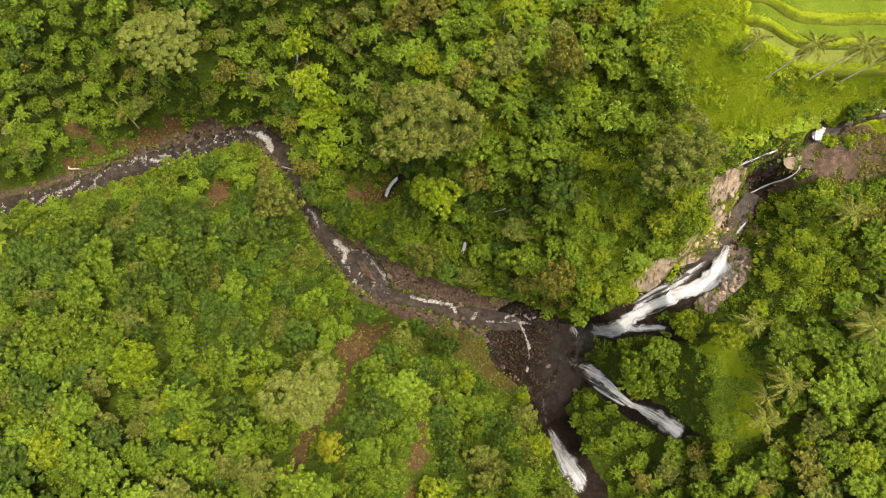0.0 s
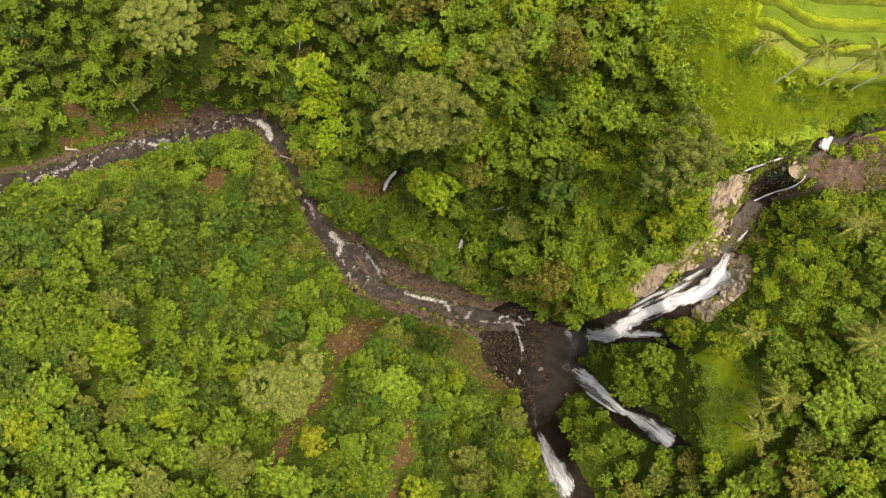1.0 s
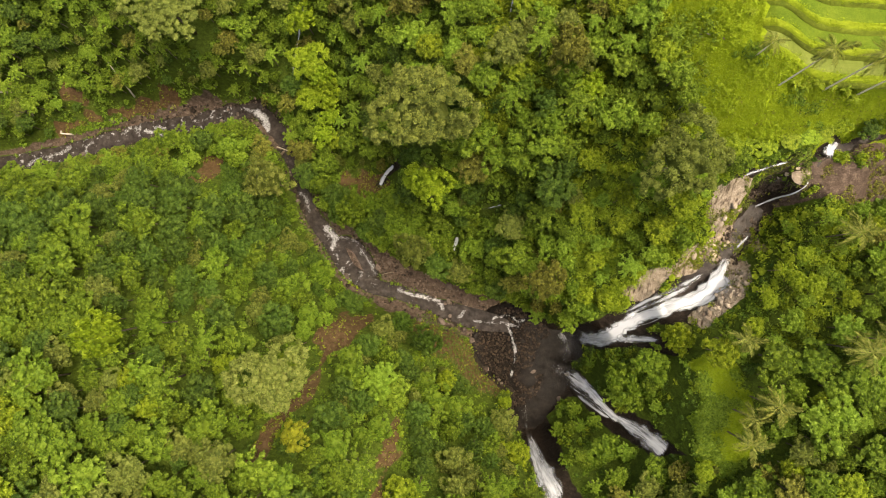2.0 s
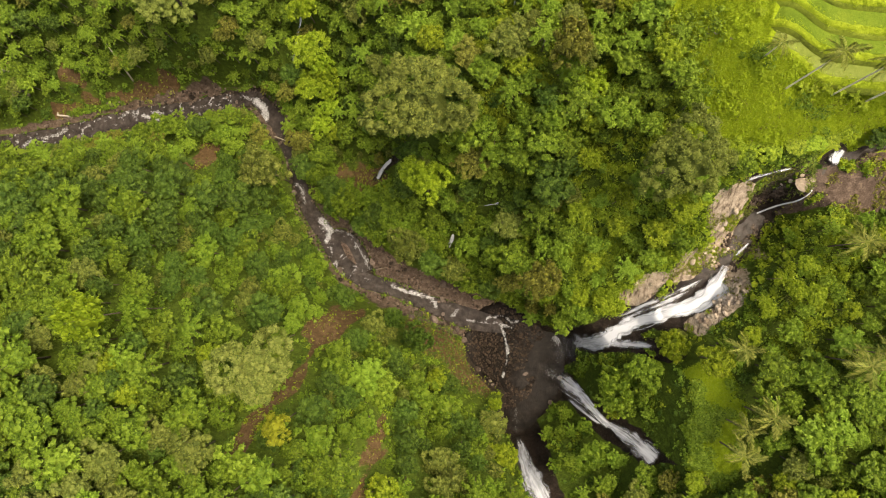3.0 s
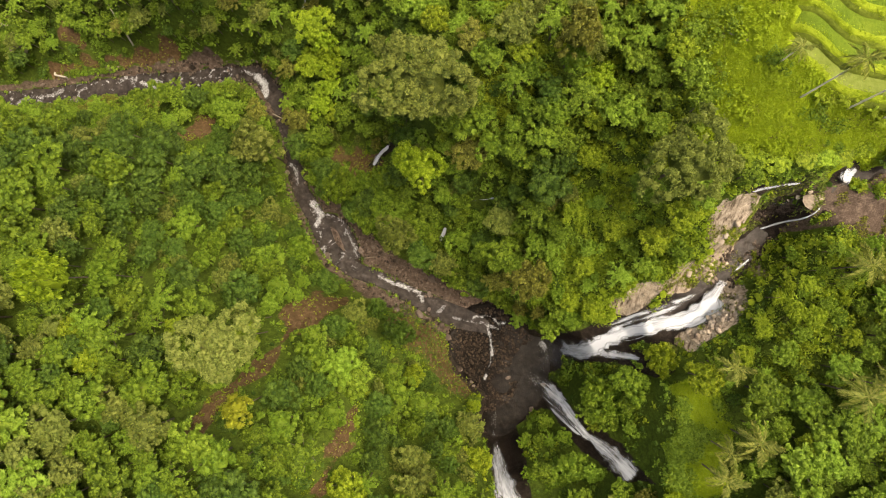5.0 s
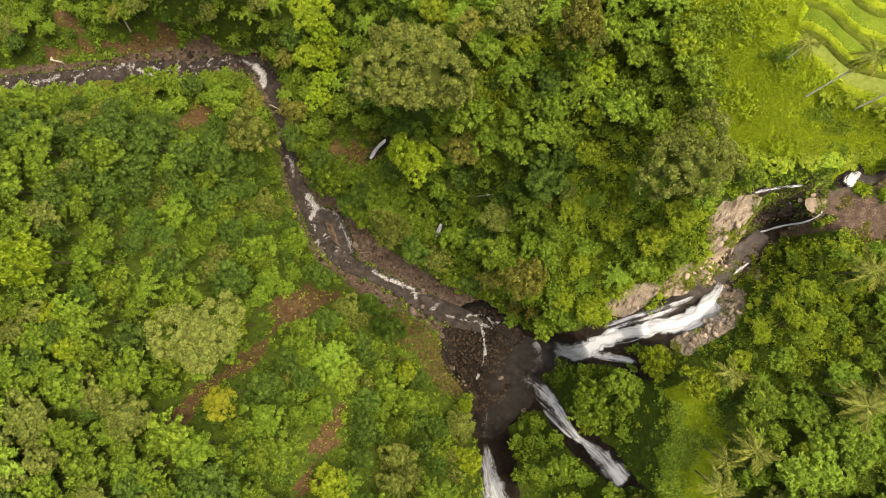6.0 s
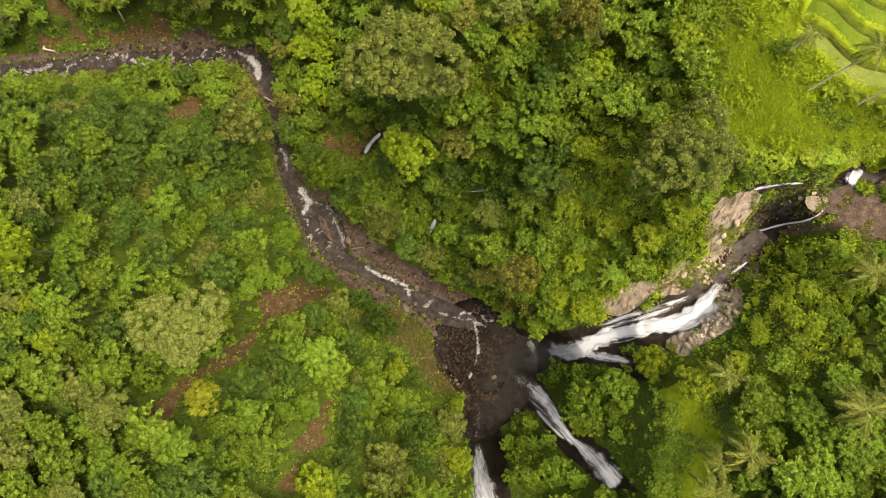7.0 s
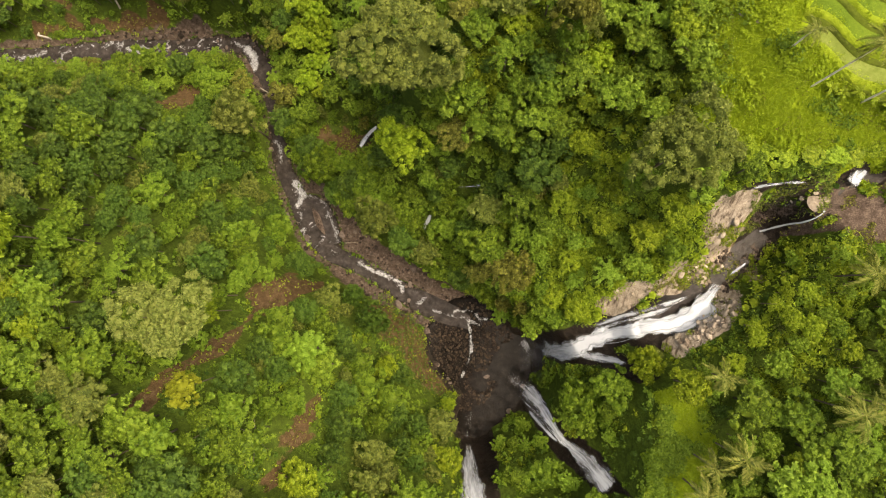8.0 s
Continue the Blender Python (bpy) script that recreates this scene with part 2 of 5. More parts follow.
# scars of bare earth: two ends and a radius
SCARS = [(-42.5, -2, -47.5, -7.5, 2.6), (-47.5, -7.5, -46.5, -13, 1.6), (-46.5, -13, -50, -20.5, 1.6), (-50, -20.5, -53.5, -27, 1.6), (-27.8, -23, -28, -26, 1.2), (-28, -30, -29, -35, 1.8),
         (-99, 45, -99.5, 37, 2.4), (-160, 54, -142, 60, 1.5), (-142, 60, -118, 65.5, 2.0), (-52, 39.6, -42, 40, 2.8), (-154, 65, -148, 64, 1.5), (26.5, 60.5, 28.5, 59.5, 0.9), (36, 47, 38, 44, 0.8)]
DIM = [(-27, -3, -18, -5.5, 2.2), (-18, -7, -9, -13.5, 4.2), (-9, -14, -3, -19, 2.6)]
# pale bare rock, and brown slabs and gravel bars: two ends and a radius
ROCKS = [(39.6, 31, 42.2, 25, 4.6), (41.0, 23.8, 35.8, 19.8, 3.4), (35.8, 19.8, 26, 11.6, 2.2), (46.2, 19.4, 43.9, 13.2, 1.0), (43.9, 13.2, 39, 6.8, 1.4), (49, 29, 50, 23, 0.4)]
SLABS = [(57, 37.5, 66, 36.5, 4.4), (65, 39, 78, 42, 5.0), (53, 33, 57, 34.5, 1.6), (-52, 16.5, -46, 13, 2.8), (-40, 14, -28, 10, 2.6), (-28, 10, -11, 5.6, 2.4), (-86, 60, -80, 52, 1.6), (-136, 57.5, -122, 61, 0.8), (-122, 61.5, -104, 66, 1.9)]
# the hollow beside the thin upper fall, of dark and brown rock
HOLLOW = [(44, 34, 52, 39, 2.8)]
# the ways of the falls, kept free of plants
FALLS = [(43.4, 20, 40.4, 13.4, 2.4), (40.4, 13.4, 32, 8.6, 3.0), (32, 8.6, 19, -1, 4.0), (37, 7, 25, 1.8, 1.6), (34, 0.8, 22, 0.4, 2.2), (35, -24.3, 28, -21.6, 2.8), (28, -21.6, 15.5, -13, 2.8), (13.5, -39, 8.2, -27, 4.0), (56, 38, 50, 33, 1.0), (58.6, 44.6, 56.6, 41.6, 1.8),
         (38.5, 35.4, 49.2, 39.7, 0.4), (-32.9, 45.5, -38.7, 43.5, 0.3), (-38.7, 43.5, -43, 39.2, 0.7)]
TRICKLES = [(-17.5, 23.5, -18.2, 20.3, 1.0), (-6.3, 31.8, -11.5, 30.9, 0.8), (-63, 83, -74, 64, 0.9), (-8, 72, -12, 60, 1.0)]
CLEAR = [(41.2, -3, 43, -9, 3.0), (43.6, -11, 44.2, -21, 4.4)]


def patches(x, y, spots, ragged=1.0):
    best = np.full(np.shape(x), 1e9)
    for ax, ay, bx, by, r in spots:
        vx, vy = bx - ax, by - ay
        u = np.clip(((x - ax) * vx + (y - ay) * vy) / (vx * vx + vy * vy), 0, 1)
        best = np.minimum(best, np.hypot(x - ax - u * vx, y - ay - u * vy) - r)
    return best + ragged * (2.4 * value_noise(x, y, 4.0) + 1.2 * value_noise(x, y, 1.7))


# ---- ground ----
def mesh_from(name, verts, faces, mat, smooth_on=False):
    me = bpy.data.meshes.new(name)
    me.from_pydata(np.asarray(verts).tolist(), [], np.asarray(faces).tolist() if isinstance(faces, np.ndarray) else faces)
    me.materials.append(mat)
    if smooth_on:
        me.polygons.foreach_set("use_smooth", [True] * len(me.polygons))
    me.update()
    return me


def part(name, me, parent, label=""):
    ob = new(name, me)
    ob.parent = parent
    return tagged(ob, label)


def grid_faces(nx, ny):
    i, j = np.meshgrid(np.arange(nx - 1), np.arange(ny - 1), indexing="ij")
    a = (i * ny + j).ravel()
    return np.stack([a, a + ny, a + ny + 1, a + 1], 1)


def put_attr(me, name, values):
    me.attributes.new(name, "FLOAT", "POINT").data.foreach_set("value", np.asarray(values, np.float32).ravel())


def ground_material():
    m, t = material("ground_cover")
    geo = nd(t, "NewGeometry")
    pos = geo.outputs["Position"]
    at = lambda n: nd(t, "Attribute", attribute_name=n).outputs["Fac"]
    n2, n3 = noise_tex(t, 0.9, 5, pos), noise_tex(t, 4.0, 4, pos)
    mixn = nd(t, "Math", {0: n2, 1: 0.5, 2: nd(t, "Math", {0: n3, 1: 0.5}, operation="MULTIPLY").outputs[0]}, operation="MULTIPLY_ADD").outputs[0]
    under = ramp(t, mixn, [(0.3, (0.022, 0.034, 0.006)), (0.5, (0.046, 0.07, 0.009)), (0.7, (0.09, 0.128, 0.015))])
    grass = ramp(t, mixn, [(0.3, (0.108, 0.155, 0.007)), (0.5, (0.172, 0.234, 0.011)), (0.7, (0.228, 0.29, 0.017))])
    earth = ramp(t, mixn, [(0.3, (0.03, 0.018, 0.008)), (0.5, (0.075, 0.047, 0.022)), (0.7, (0.145, 0.1, 0.054))])
    seam = noise_tex(t, 1.0, 6, nd(t, "Mapping", {"Vector": pos, "Rotation": (0.5, 0.3, 0.9), "Scale": (1.6, 0.35, 0.5)}).outputs[0], 0.7)
    rock = ramp(t, mixn, [(0.3, (0.1, 0.078, 0.056)), (0.48, (0.24, 0.197, 0.146)), (0.68, (0.4, 0.34, 0.262))])
    rock = mixc(t, span(t, seam, 0.36, 0.5), (0.075, 0.055, 0.038), rock)
    wet = ramp(t, mixn, [(0.3, (0.006, 0.005, 0.004)), (0.5, (0.017, 0.013, 0.010)), (0.7, (0.045, 0.034, 0.026))])
    edge = lambda a: span(t, nd(t, "Math", {0: a, 1: nd(t, "Math", {0: mixn, 1: -0.5}, operation="ADD").outputs[0]}, operation="ADD").outputs[0], 0.42, 0.58)
    col = mixc(t, edge(at("grass")), under, grass)
    col = mixc(t, edge(at("earth")), col, earth)
    slab = ramp(t, mixn, [(0.3, (0.02, 0.014, 0.01)), (0.5, (0.066, 0.048, 0.036)), (0.7, (0.145, 0.11, 0.085))])
    wetf = edge(at("wet"))
    col = mixc(t, wetf, col, wet)
    col = mixc(t, edge(at("slab")), col, slab)
    col = mixc(t, edge(at("rock")), col, rock)
    bump = nd(t, "Bump", {"Strength": 0.7, "Distance": 0.5, "Height": mixn})
    rough = span(t, wetf, 0, 1, 0.9, 0.45)
    p = nd(t, "BsdfPrincipled", {"Base Color": col, "Roughness": rough, "Specular IOR Level": 0.05, "Normal": bump.outputs[0]})
    out_surface(t, p.outputs[0])
    return m


def axis(a, b, step, reach):
    fine = np.arange(a, b + step / 2, step)
    far = np.geomspace(step, reach, 22).cumsum()
    return np.concatenate([(a - far)[::-1], fine, b + far])


def masks(x, y):
    """Share of wet rock, pale rock, bare earth, open grass and brown slabs at a spot of the plan."""
    er = np.minimum(bed(x, y, RIVER)[0], 99)
    ep = bed(x, y, POOL)[0]
    es = np.minimum(bed(x, y, STREAM)[0], bed(x, y, HEADWATER)[0])
    n = 2.0 * value_noise(x, y, 3.1) + 1.0 * value_noise(x, y, 1.3)
    ew = np.minimum(bed(x, y, CHANNEL)[0], bed(x, y, SIDE_CHANNEL)[0])
    wet = np.maximum((1 - smooth(-0.5, 1.0, ew + 0.5 * n)), 1 - smooth(0.8, 3.0, ep + n))
    wet = np.maximum(wet, 1 - smooth(-0.6, 1.0, patches(x, y, FALLS)))
    wet = np.maximum(wet, 1 - smooth(-1.0, 0.6, es + n))
    hollow = 1 - smooth(-0.8, 0.8, patches(x, y, HOLLOW))
    wet = np.maximum(wet, 0.5 * hollow)
    rock = np.maximum(1 - smooth(-0.8, 0.8, patches(x, y, ROCKS)), 0)
    tr = terraces(x, y)
    earth = np.maximum(1 - smooth(-0.8, 0.8, patches(x, y, SCARS, 1.7)), 0.6 * (1 - smooth(-1.0, 1.5, patches(x, y, DIM))))
    slab = np.maximum(1 - smooth(-0.8, 0.8, patches(x, y, SLABS)), (1 - smooth(-0.5, 1.2, er + 0.6 * n)) * smooth(0.0, 1.2, ew + 0.5 * n) * smooth(-1, 1.5, ep))
    slab = np.where(x > 50, slab * smooth(-0.5, -0.25, value_noise(x, y, 3.4) + 0.5 * value_noise(x, y, 1.5)), slab)
    slab = np.maximum(slab, 0.53 * hollow)
    grass = np.maximum(smooth(0, 6, (x - 24) * 0.85 + (y - 41) * 0.25) * smooth(40, 43, y), 1 - smooth(-1, 1.5, patches(x, y, CLEAR)))
    return wet, rock, earth, np.maximum(grass, tr), slab


gx, gy = axis(-190, 112, 1.0, 900), axis(-76, 122, 1.0, 900)
GX, GY = np.meshgrid(gx, gy, indexing="ij")
GZ = terrain(GX, GY)
me = mesh_from("ground", np.stack([GX, GY, GZ], -1).reshape(-1, 3), grid_faces(len(gx), len(gy)), ground_material(), True)
for key, val in zip(("wet", "rock", "earth", "grass", "slab"), masks(GX, GY)):
    put_attr(me, key, val)
ground = tagged(new("ground", me), "steep green valley ground with wet rock, bare earth and rice terraces", "ground", kind="structure")


# ---- water ----
def put_flow(me, across, along):
    """Metres across and along the stream, as the water's own coordinates."""
    lay = me.uv_layers.new(name="flow")
    uv = np.stack([np.broadcast_to(across, along.shape), along], -1).reshape(-1, 2)
    loops = np.empty(len(me.loops), np.int32)
    me.loops.foreach_get("vertex_index", loops)
    lay.data.foreach_set("uv", uv[loops].astype(np.float32).ravel())


def water_material(name, low, mid, high, gloss):
    m, t = material(name)
    geo = nd(t, "NewGeometry")
    pos = geo.outputs["Position"]
    foam = nd(t, "Attribute", attribute_name="foam").outputs["Fac"]
    uv = nd(t, "UVMap", uv_map="flow").outputs[0]
    big = noise_tex(t, 0.55, 4, pos, 0.65)
    fine = span(t, noise_tex(t, 1.0, 6, nd(t, "Mapping", {"Vector": uv, "Scale": (3.6, 1.5, 1.0)}).outputs[0], 0.75), 0.2, 0.8, 0.05, 0.95)
    s = nd(t, "Math", {0: fine, 1: 1.0, 2: nd(t, "Math", {0: big, 1: 0.3}, operation="MULTIPLY").outputs[0]}, operation="MULTIPLY_ADD").outputs[0]
    s = nd(t, "Math", {0: s, 1: foam}, operation="ADD").outputs[0]
    f = span(t, s, 0.98, 1.46)
    dark = ramp(t, big, [(0.3, low), (0.55, mid), (0.75, high)])
    col = mixc(t, f, dark, (0.48, 0.49, 0.5))
    bp = nd(t, "Bump", {"Strength": 0.3, "Distance": 0.2, "Height": fine})
    p = nd(t, "BsdfPrincipled", {"Base Color": col, "Roughness": span(t, f, 0, 1, 0.22, 0.7), "Specular IOR Level": gloss, "Normal": bp.outputs[0]})
    out_surface(t, p.outputs[0])
    return m


WATER = water_material("river_water", (0.014, 0.0115, 0.0095), (0.034, 0.028, 0.024), (0.058, 0.05, 0.044), 0.1)
DEEP_WATER = water_material("pool_water", (0.004, 0.0032, 0.0026), (0.0105, 0.0085, 0.0068), (0.022, 0.0175, 0.014), 0.04)
# lines of white water along the river: half width, strength, then x, y pairs
FOAM = [
    (0.42, 0.85, [(-10.7, -0.3), (-4.9, -0.5), (-1.7, 0.1), (0.4, -2.6), (2.1, -8.0), (1.9, -12.8), (1.4, -15.4)]), (0.45, 0.9, [(-5.1, 1.0), (-0.4, 2.2), (2.4, 0.7), (3.9, 1.3)]), (0.5, 0.8, [(-1.6, -0.4), (2.5, -0.7)]),
    (1.1, 1.0, [(-60.2, 25.3), (-56.7, 22.2), (-57.2, 19.0)]), (0.6, 0.8, [(-56.8, 22.7), (-52.5, 22.2)]), (0.6, 0.7, [(-51.5, 21.9), (-47.7, 21.6), (-46.6, 20.0)]), (0.7, 0.7, [(-47.2, 18.1), (-44.8, 14.9), (-41.3, 10.2)]),
    (0.7, 0.8, [(-53.5, 12.7), (-51.9, 9.4), (-48.8, 7.3)]), (0.5, 0.7, [(-46.6, 11.7), (-48.9, 7.8)]), (0.8, 1.0, [(-34.6, 7.2), (-29.9, 5.8), (-24.6, 5.5), (-21.8, 4.6), (-20.7, 3.0)]), (0.6, 0.8, [(-15.4, 0.2), (-14.0, 2.1)]),
    (0.8, 0.75, [(-172.3, 41.4), (-168.3, 44.1), (-160.8, 45.9), (-157.5, 48.6)]), (0.5, 0.7, [(-151.3, 49.6), (-149.3, 50.3)]), (0.6, 0.7, [(-138.7, 54.2), (-136.3, 55.7)]), (0.9, 0.85, [(-134.1, 56.5), (-132.4, 56.4)]),
    (0.9, 0.9, [(-130.4, 55.6), (-120.7, 54.9)]), (0.6, 0.8, [(-127.2, 56.9), (-122.9, 56.9)]), (0.7, 0.8, [(-94.3, 64.5), (-89.7, 63.7)]), (1.2, 1.0, [(-88.9, 63.3), (-85.6, 60.7), (-84.0, 57.2)]),
    (0.6, 0.6, [(-111.1, 59.0), (-104.9, 62.0)]), (0.9, 0.8, [(-70.1, 36.2), (-68.0, 34.4), (-66.2, 30.6)]), (1.6, 0.8, [(17.5, -1.2), (16, -2.5)]), (1.4, 0.5, [(15.5, -13), (14, -11.6)]), (1.2, 0.5, [(6.2, -26.5), (6, -24)])]


def foam_at(x, y):
    """How much white water a spot carries: ragged threads along the lines of foam."""
    a, b, c = value_noise(x, y, 2.3), value_noise(x + 17, y, 0.9), value_noise(x, y + 9, 0.5)
    rapid = np.maximum(smooth(-64, -60, x) * (1 - smooth(-44, -38, x)), 1 - smooth(-100, -84, x)) + 0.5 * smooth(-38, -30, x) * (1 - smooth(-14, -6, x))
    foam = 0.04 + 0.42 * rapid * smooth(0.12, 0.42, value_noise(x + 5, y, 1.2) + 0.6 * value_noise(x, y + 3, 0.45))
    for w, k, line in FOAM:
        best = np.full(np.shape(x), 1e9)
        for (ax, ay), (bx, by) in zip(line[:-1], line[1:]):
            u = np.clip(((x - ax) * (bx - ax) + (y - ay) * (by - ay)) / ((bx - ax) ** 2 + (by - ay) ** 2), 0, 1)
            best = np.minimum(best, np.hypot(x - ax - u * (bx - ax), y - ay - u * (by - ay)))
        d = np.abs(best + 1.0 * a * w) + 0.7 * b + 0.5 * c
        foam = np.maximum(foam, 0.58 * k * np.exp(-np.maximum(d, 0) ** 2 / (1.15 * w) ** 2))
    return foam


def river_strip(name, stations, label, across=29, step=0.4, share=0.8, shift=0.0, lift=0.05, mat=WATER):
    st = np.array(stations, float)
    seg = np.hypot(*np.diff(st[:, :2], axis=0).T)
    s = np.concatenate([[0], seg.cumsum()])
    n = int(s[-1] / step)
    u = np.linspace(0, s[-1], n)
    cols = [np.convolve(np.pad(np.interp(u, s, st[:, k]), 7, "edge"), np.ones(15) / 15, "valid") for k in range(4)]
    tang = np.stack([np.gradient(cols[0]), np.gradient(cols[1])], -1)
    tang /= np.linalg.norm(tang, axis=1, keepdims=True)
    nor = np.stack([-tang[:, 1], tang[:, 0]], -1)
    w = np.linspace(-1, 1, across)
    hw = cols[3] * share
    x = cols[0][:, None] + nor[:, :1] * (w[None] * hw[:, None] + shift * cols[3][:, None])
    y = cols[1][:, None] + nor[:, 1:] * (w[None] * hw[:, None] + shift * cols[3][:, None])
    z = cols[2][:, None] + lift + 0.18 * value_noise(x, y, 1.6) + 0.12 * value_noise(x, y, 0.7)
    me = mesh_from(name, np.stack([x, y, z], -1).reshape(-1, 3), grid_faces(n, across), mat, True)
    put_flow(me, w[None] * hw[:, None], np.broadcast_to(u[:, None], x.shape))
    put_attr(me, "foam", foam_at(x, y))
    return tagged(new(name, me), label, "water", kind="structure")


river_strip("river", CHANNEL, "dark shallow mountain river with white rapids", share=1.1)
river_strip("side_channel", SIDE_CHANNEL, "thin side channel around a bar of gravel", share=1.1, lift=0.02)


def plunge_pool():
    """The still, deep water under the falls, as one sheet that ends inside its banks."""
    xs, ys = np.arange(-12, 26, 0.4), np.arange(-33, 9, 0.4)
    x, y = np.meshgrid(xs, ys, indexing="ij")
    e = bed(x, y, POOL)[0]
    z = pool_level(x) - 0.6 * smooth(1.0, 2.6, e) + 0.1 * value_noise(x, y, 1.6) + 0.07 * value_noise(x, y, 0.7)
    f = grid_faces(len(xs), len(ys))
    f = f[(e.ravel()[f] < 2.6).all(1)]
    me = mesh_from("plunge_pool", np.stack([x, y, z], -1).reshape(-1, 3), f, DEEP_WATER, True)
    put_flow(me, x, y)
    put_attr(me, "foam", foam_at(x, y))
    return tagged(new("plunge_pool", me), "dark plunge pool under the waterfalls", "water", kind="structure")


plunge_pool()
river_strip("upper_stream", STREAM, "clear brown stream on pale rock above the falls", share=0.7, lift=0.05)
river_strip("headwater", HEADWATER, "narrow stream under overhanging bushes", share=0.8)


def fall_material(name, white, cover, most=1.0):
    m, t = material(name)
    uv = nd(t, "UVMap", uv_map="flow").outputs[0]
    a = noise_tex(t, 1.0, 4, nd(t, "Mapping", {"Vector": uv, "Scale": (1.1, 0.1, 1.0)}).outputs[0], 0.65)
    b = noise_tex(t, 1.0, 3, nd(t, "Mapping", {"Vector": uv, "Scale": (5.5, 0.35, 1.0)}).outputs[0], 0.7)
    fade = nd(t, "Attribute", attribute_name="fade").outputs["Fac"]
    s = nd(t, "Math", {0: b, 1: 0.6, 2: a}, operation="MULTIPLY_ADD").outputs[0]
    s = nd(t, "Math", {0: s, 1: fade}, operation="ADD").outputs[0]
    f = span(t, s, 0.92 - cover, 1.42 - cover, 0.0, most)
    p = nd(t, "BsdfPrincipled", {"Base Color": (white * 0.95, white, white * 1.06, 1), "Roughness": 0.8, "Specular IOR Level": 0.2})
    tr = nd(t, "BsdfTransparent")
    ms = nd(t, "MixShader", {0: f})
    t.links.new(tr.outputs[0], ms.inputs[1])
    t.links.new(p.outputs[0], ms.inputs[2])
    out_surface(t, ms.outputs[0])
    return m


FALL_THICK = fall_material("falling_water_dense", 0.5, 0.7)
FALL_VEIL = fall_material("falling_water_veil", 0.46, 0.5)
FALL_FAINT = fall_material("falling_water_faint", 0.5, 0.16)
SPRAY = fall_material("drifting_spray", 0.4, 0.55, 0.1)
FALL_THIN = fall_material("falling_water_thin", 0.52, 0.3)


def fall_sheet(name, stations, mat, parent, off, seed, across=17, step=0.35, top=0.5, low=0.0):
    """One sheet of falling water: x, y, z, half width along its way, bulged and ragged, kept in front of the rock."""
    st = np.array(stations, float)
    seg = np.linalg.norm(np.diff(st[:, :3], axis=0), axis=1)
    s = np.concatenate([[0], seg.cumsum()])
    n = max(int(s[-1] / step), 4)
    u = np.linspace(0, s[-1], n)
    h = max(1, min(6, n // 8))
    c = [np.convolve(np.pad(np.interp(u, s, st[:, k]), h, "edge"), np.ones(2 * h + 1) / (2 * h + 1), "valid") for k in range(4)]
    tang = np.stack([np.gradient(c[0]), np.gradient(c[1])], -1)
    tang /= np.linalg.norm(tang, axis=1, keepdims=True) + 1e-6
    w = np.linspace(-1, 1, across)
    rag = 1 + 0.5 * value_noise(u[:, None] + 13 * seed, w[None] * 1.5 + seed, 3.0) + 0.35 * value_noise(u[:, None] + 7 * seed, w[None] + seed, 1.1)
    x = c[0][:, None] - tang[:, 1:] * w[None] * c[3][:, None] * rag
    y = c[1][:, None] + tang[:, :1] * w[None] * c[3][:, None] * rag
    z = c[2][:, None] + off * (1 - 0.6 * w[None] ** 2) + 0.25 * value_noise(x + seed, y, 1.4)
    z = np.maximum(z, terrain(x, y) + 0.25 + 0.25 * off)
    me = mesh_from(name, np.stack([x, y, z], -1).reshape(-1, 3), grid_faces(n, across), mat, True)
    put_flow(me, w[None] * c[3][:, None] + 7.3 * seed, np.broadcast_to(u[:, None], x.shape))
    v = u[:, None] / s[-1]
    fade = -0.95 * np.abs(w[None]) ** 2.4 - top * (1 - smooth(0, 0.11, v)) - low * smooth(0.7, 1.0, v) + 0.25 * value_noise(x + seed, y, 1.7)
    put_attr(me, "fade", fade)
    return part(name, me, parent)


def strand_paths(stations, count, seed):
    """Narrow wandering ways inside a fall's width."""
    r = np.random.RandomState(seed)
    st = np.array(stations, float)
    d = np.gradient(st[:, :2], axis=0)
    d /= np.linalg.norm(d, axis=1, keepdims=True) + 1e-6
    for k in range(count):
        side = r.uniform(-0.95, 0.95) + 0.18 * np.cumsum(r.normal(size=len(st)))
        p = st.copy()
        p[:, 0] += -d[:, 1] * side * st[:, 3]
        p[:, 1] += d[:, 0] * side * st[:, 3]
        p[:, 2] += r.uniform(0.1, 0.6)
        p[:, 3] = r.uniform(0.3, 0.8) * (0.7 + 0.6 * r.rand(len(st)))
        a = r.randint(0, max(1, len(st) - 3))
        yield p[a:]


def waterfall(label, sheets, strands=0):
    ob = tagged(new("waterfall"), label, "waterfall")
    ob.location = sheets[0][1][0][:3]
    for k, (mat, stations, off, low) in enumerate(sheets):
        p = fall_sheet("water_sheet", stations, mat, ob, off, k + 1, low=low)
        p.matrix_parent_inverse = Matrix.Translation(-Vector(sheets[0][1][0][:3]))
        for j, way in enumerate(strand_paths(stations, strands, k + len(label))):
            p = fall_sheet("water_strand", way, FALL_THIN, ob, 0.5, 20 + j + 9 * k, across=7, low=low)
            p.matrix_parent_inverse = Matrix.Translation(-Vector(sheets[0][1][0][:3]))
    return ob


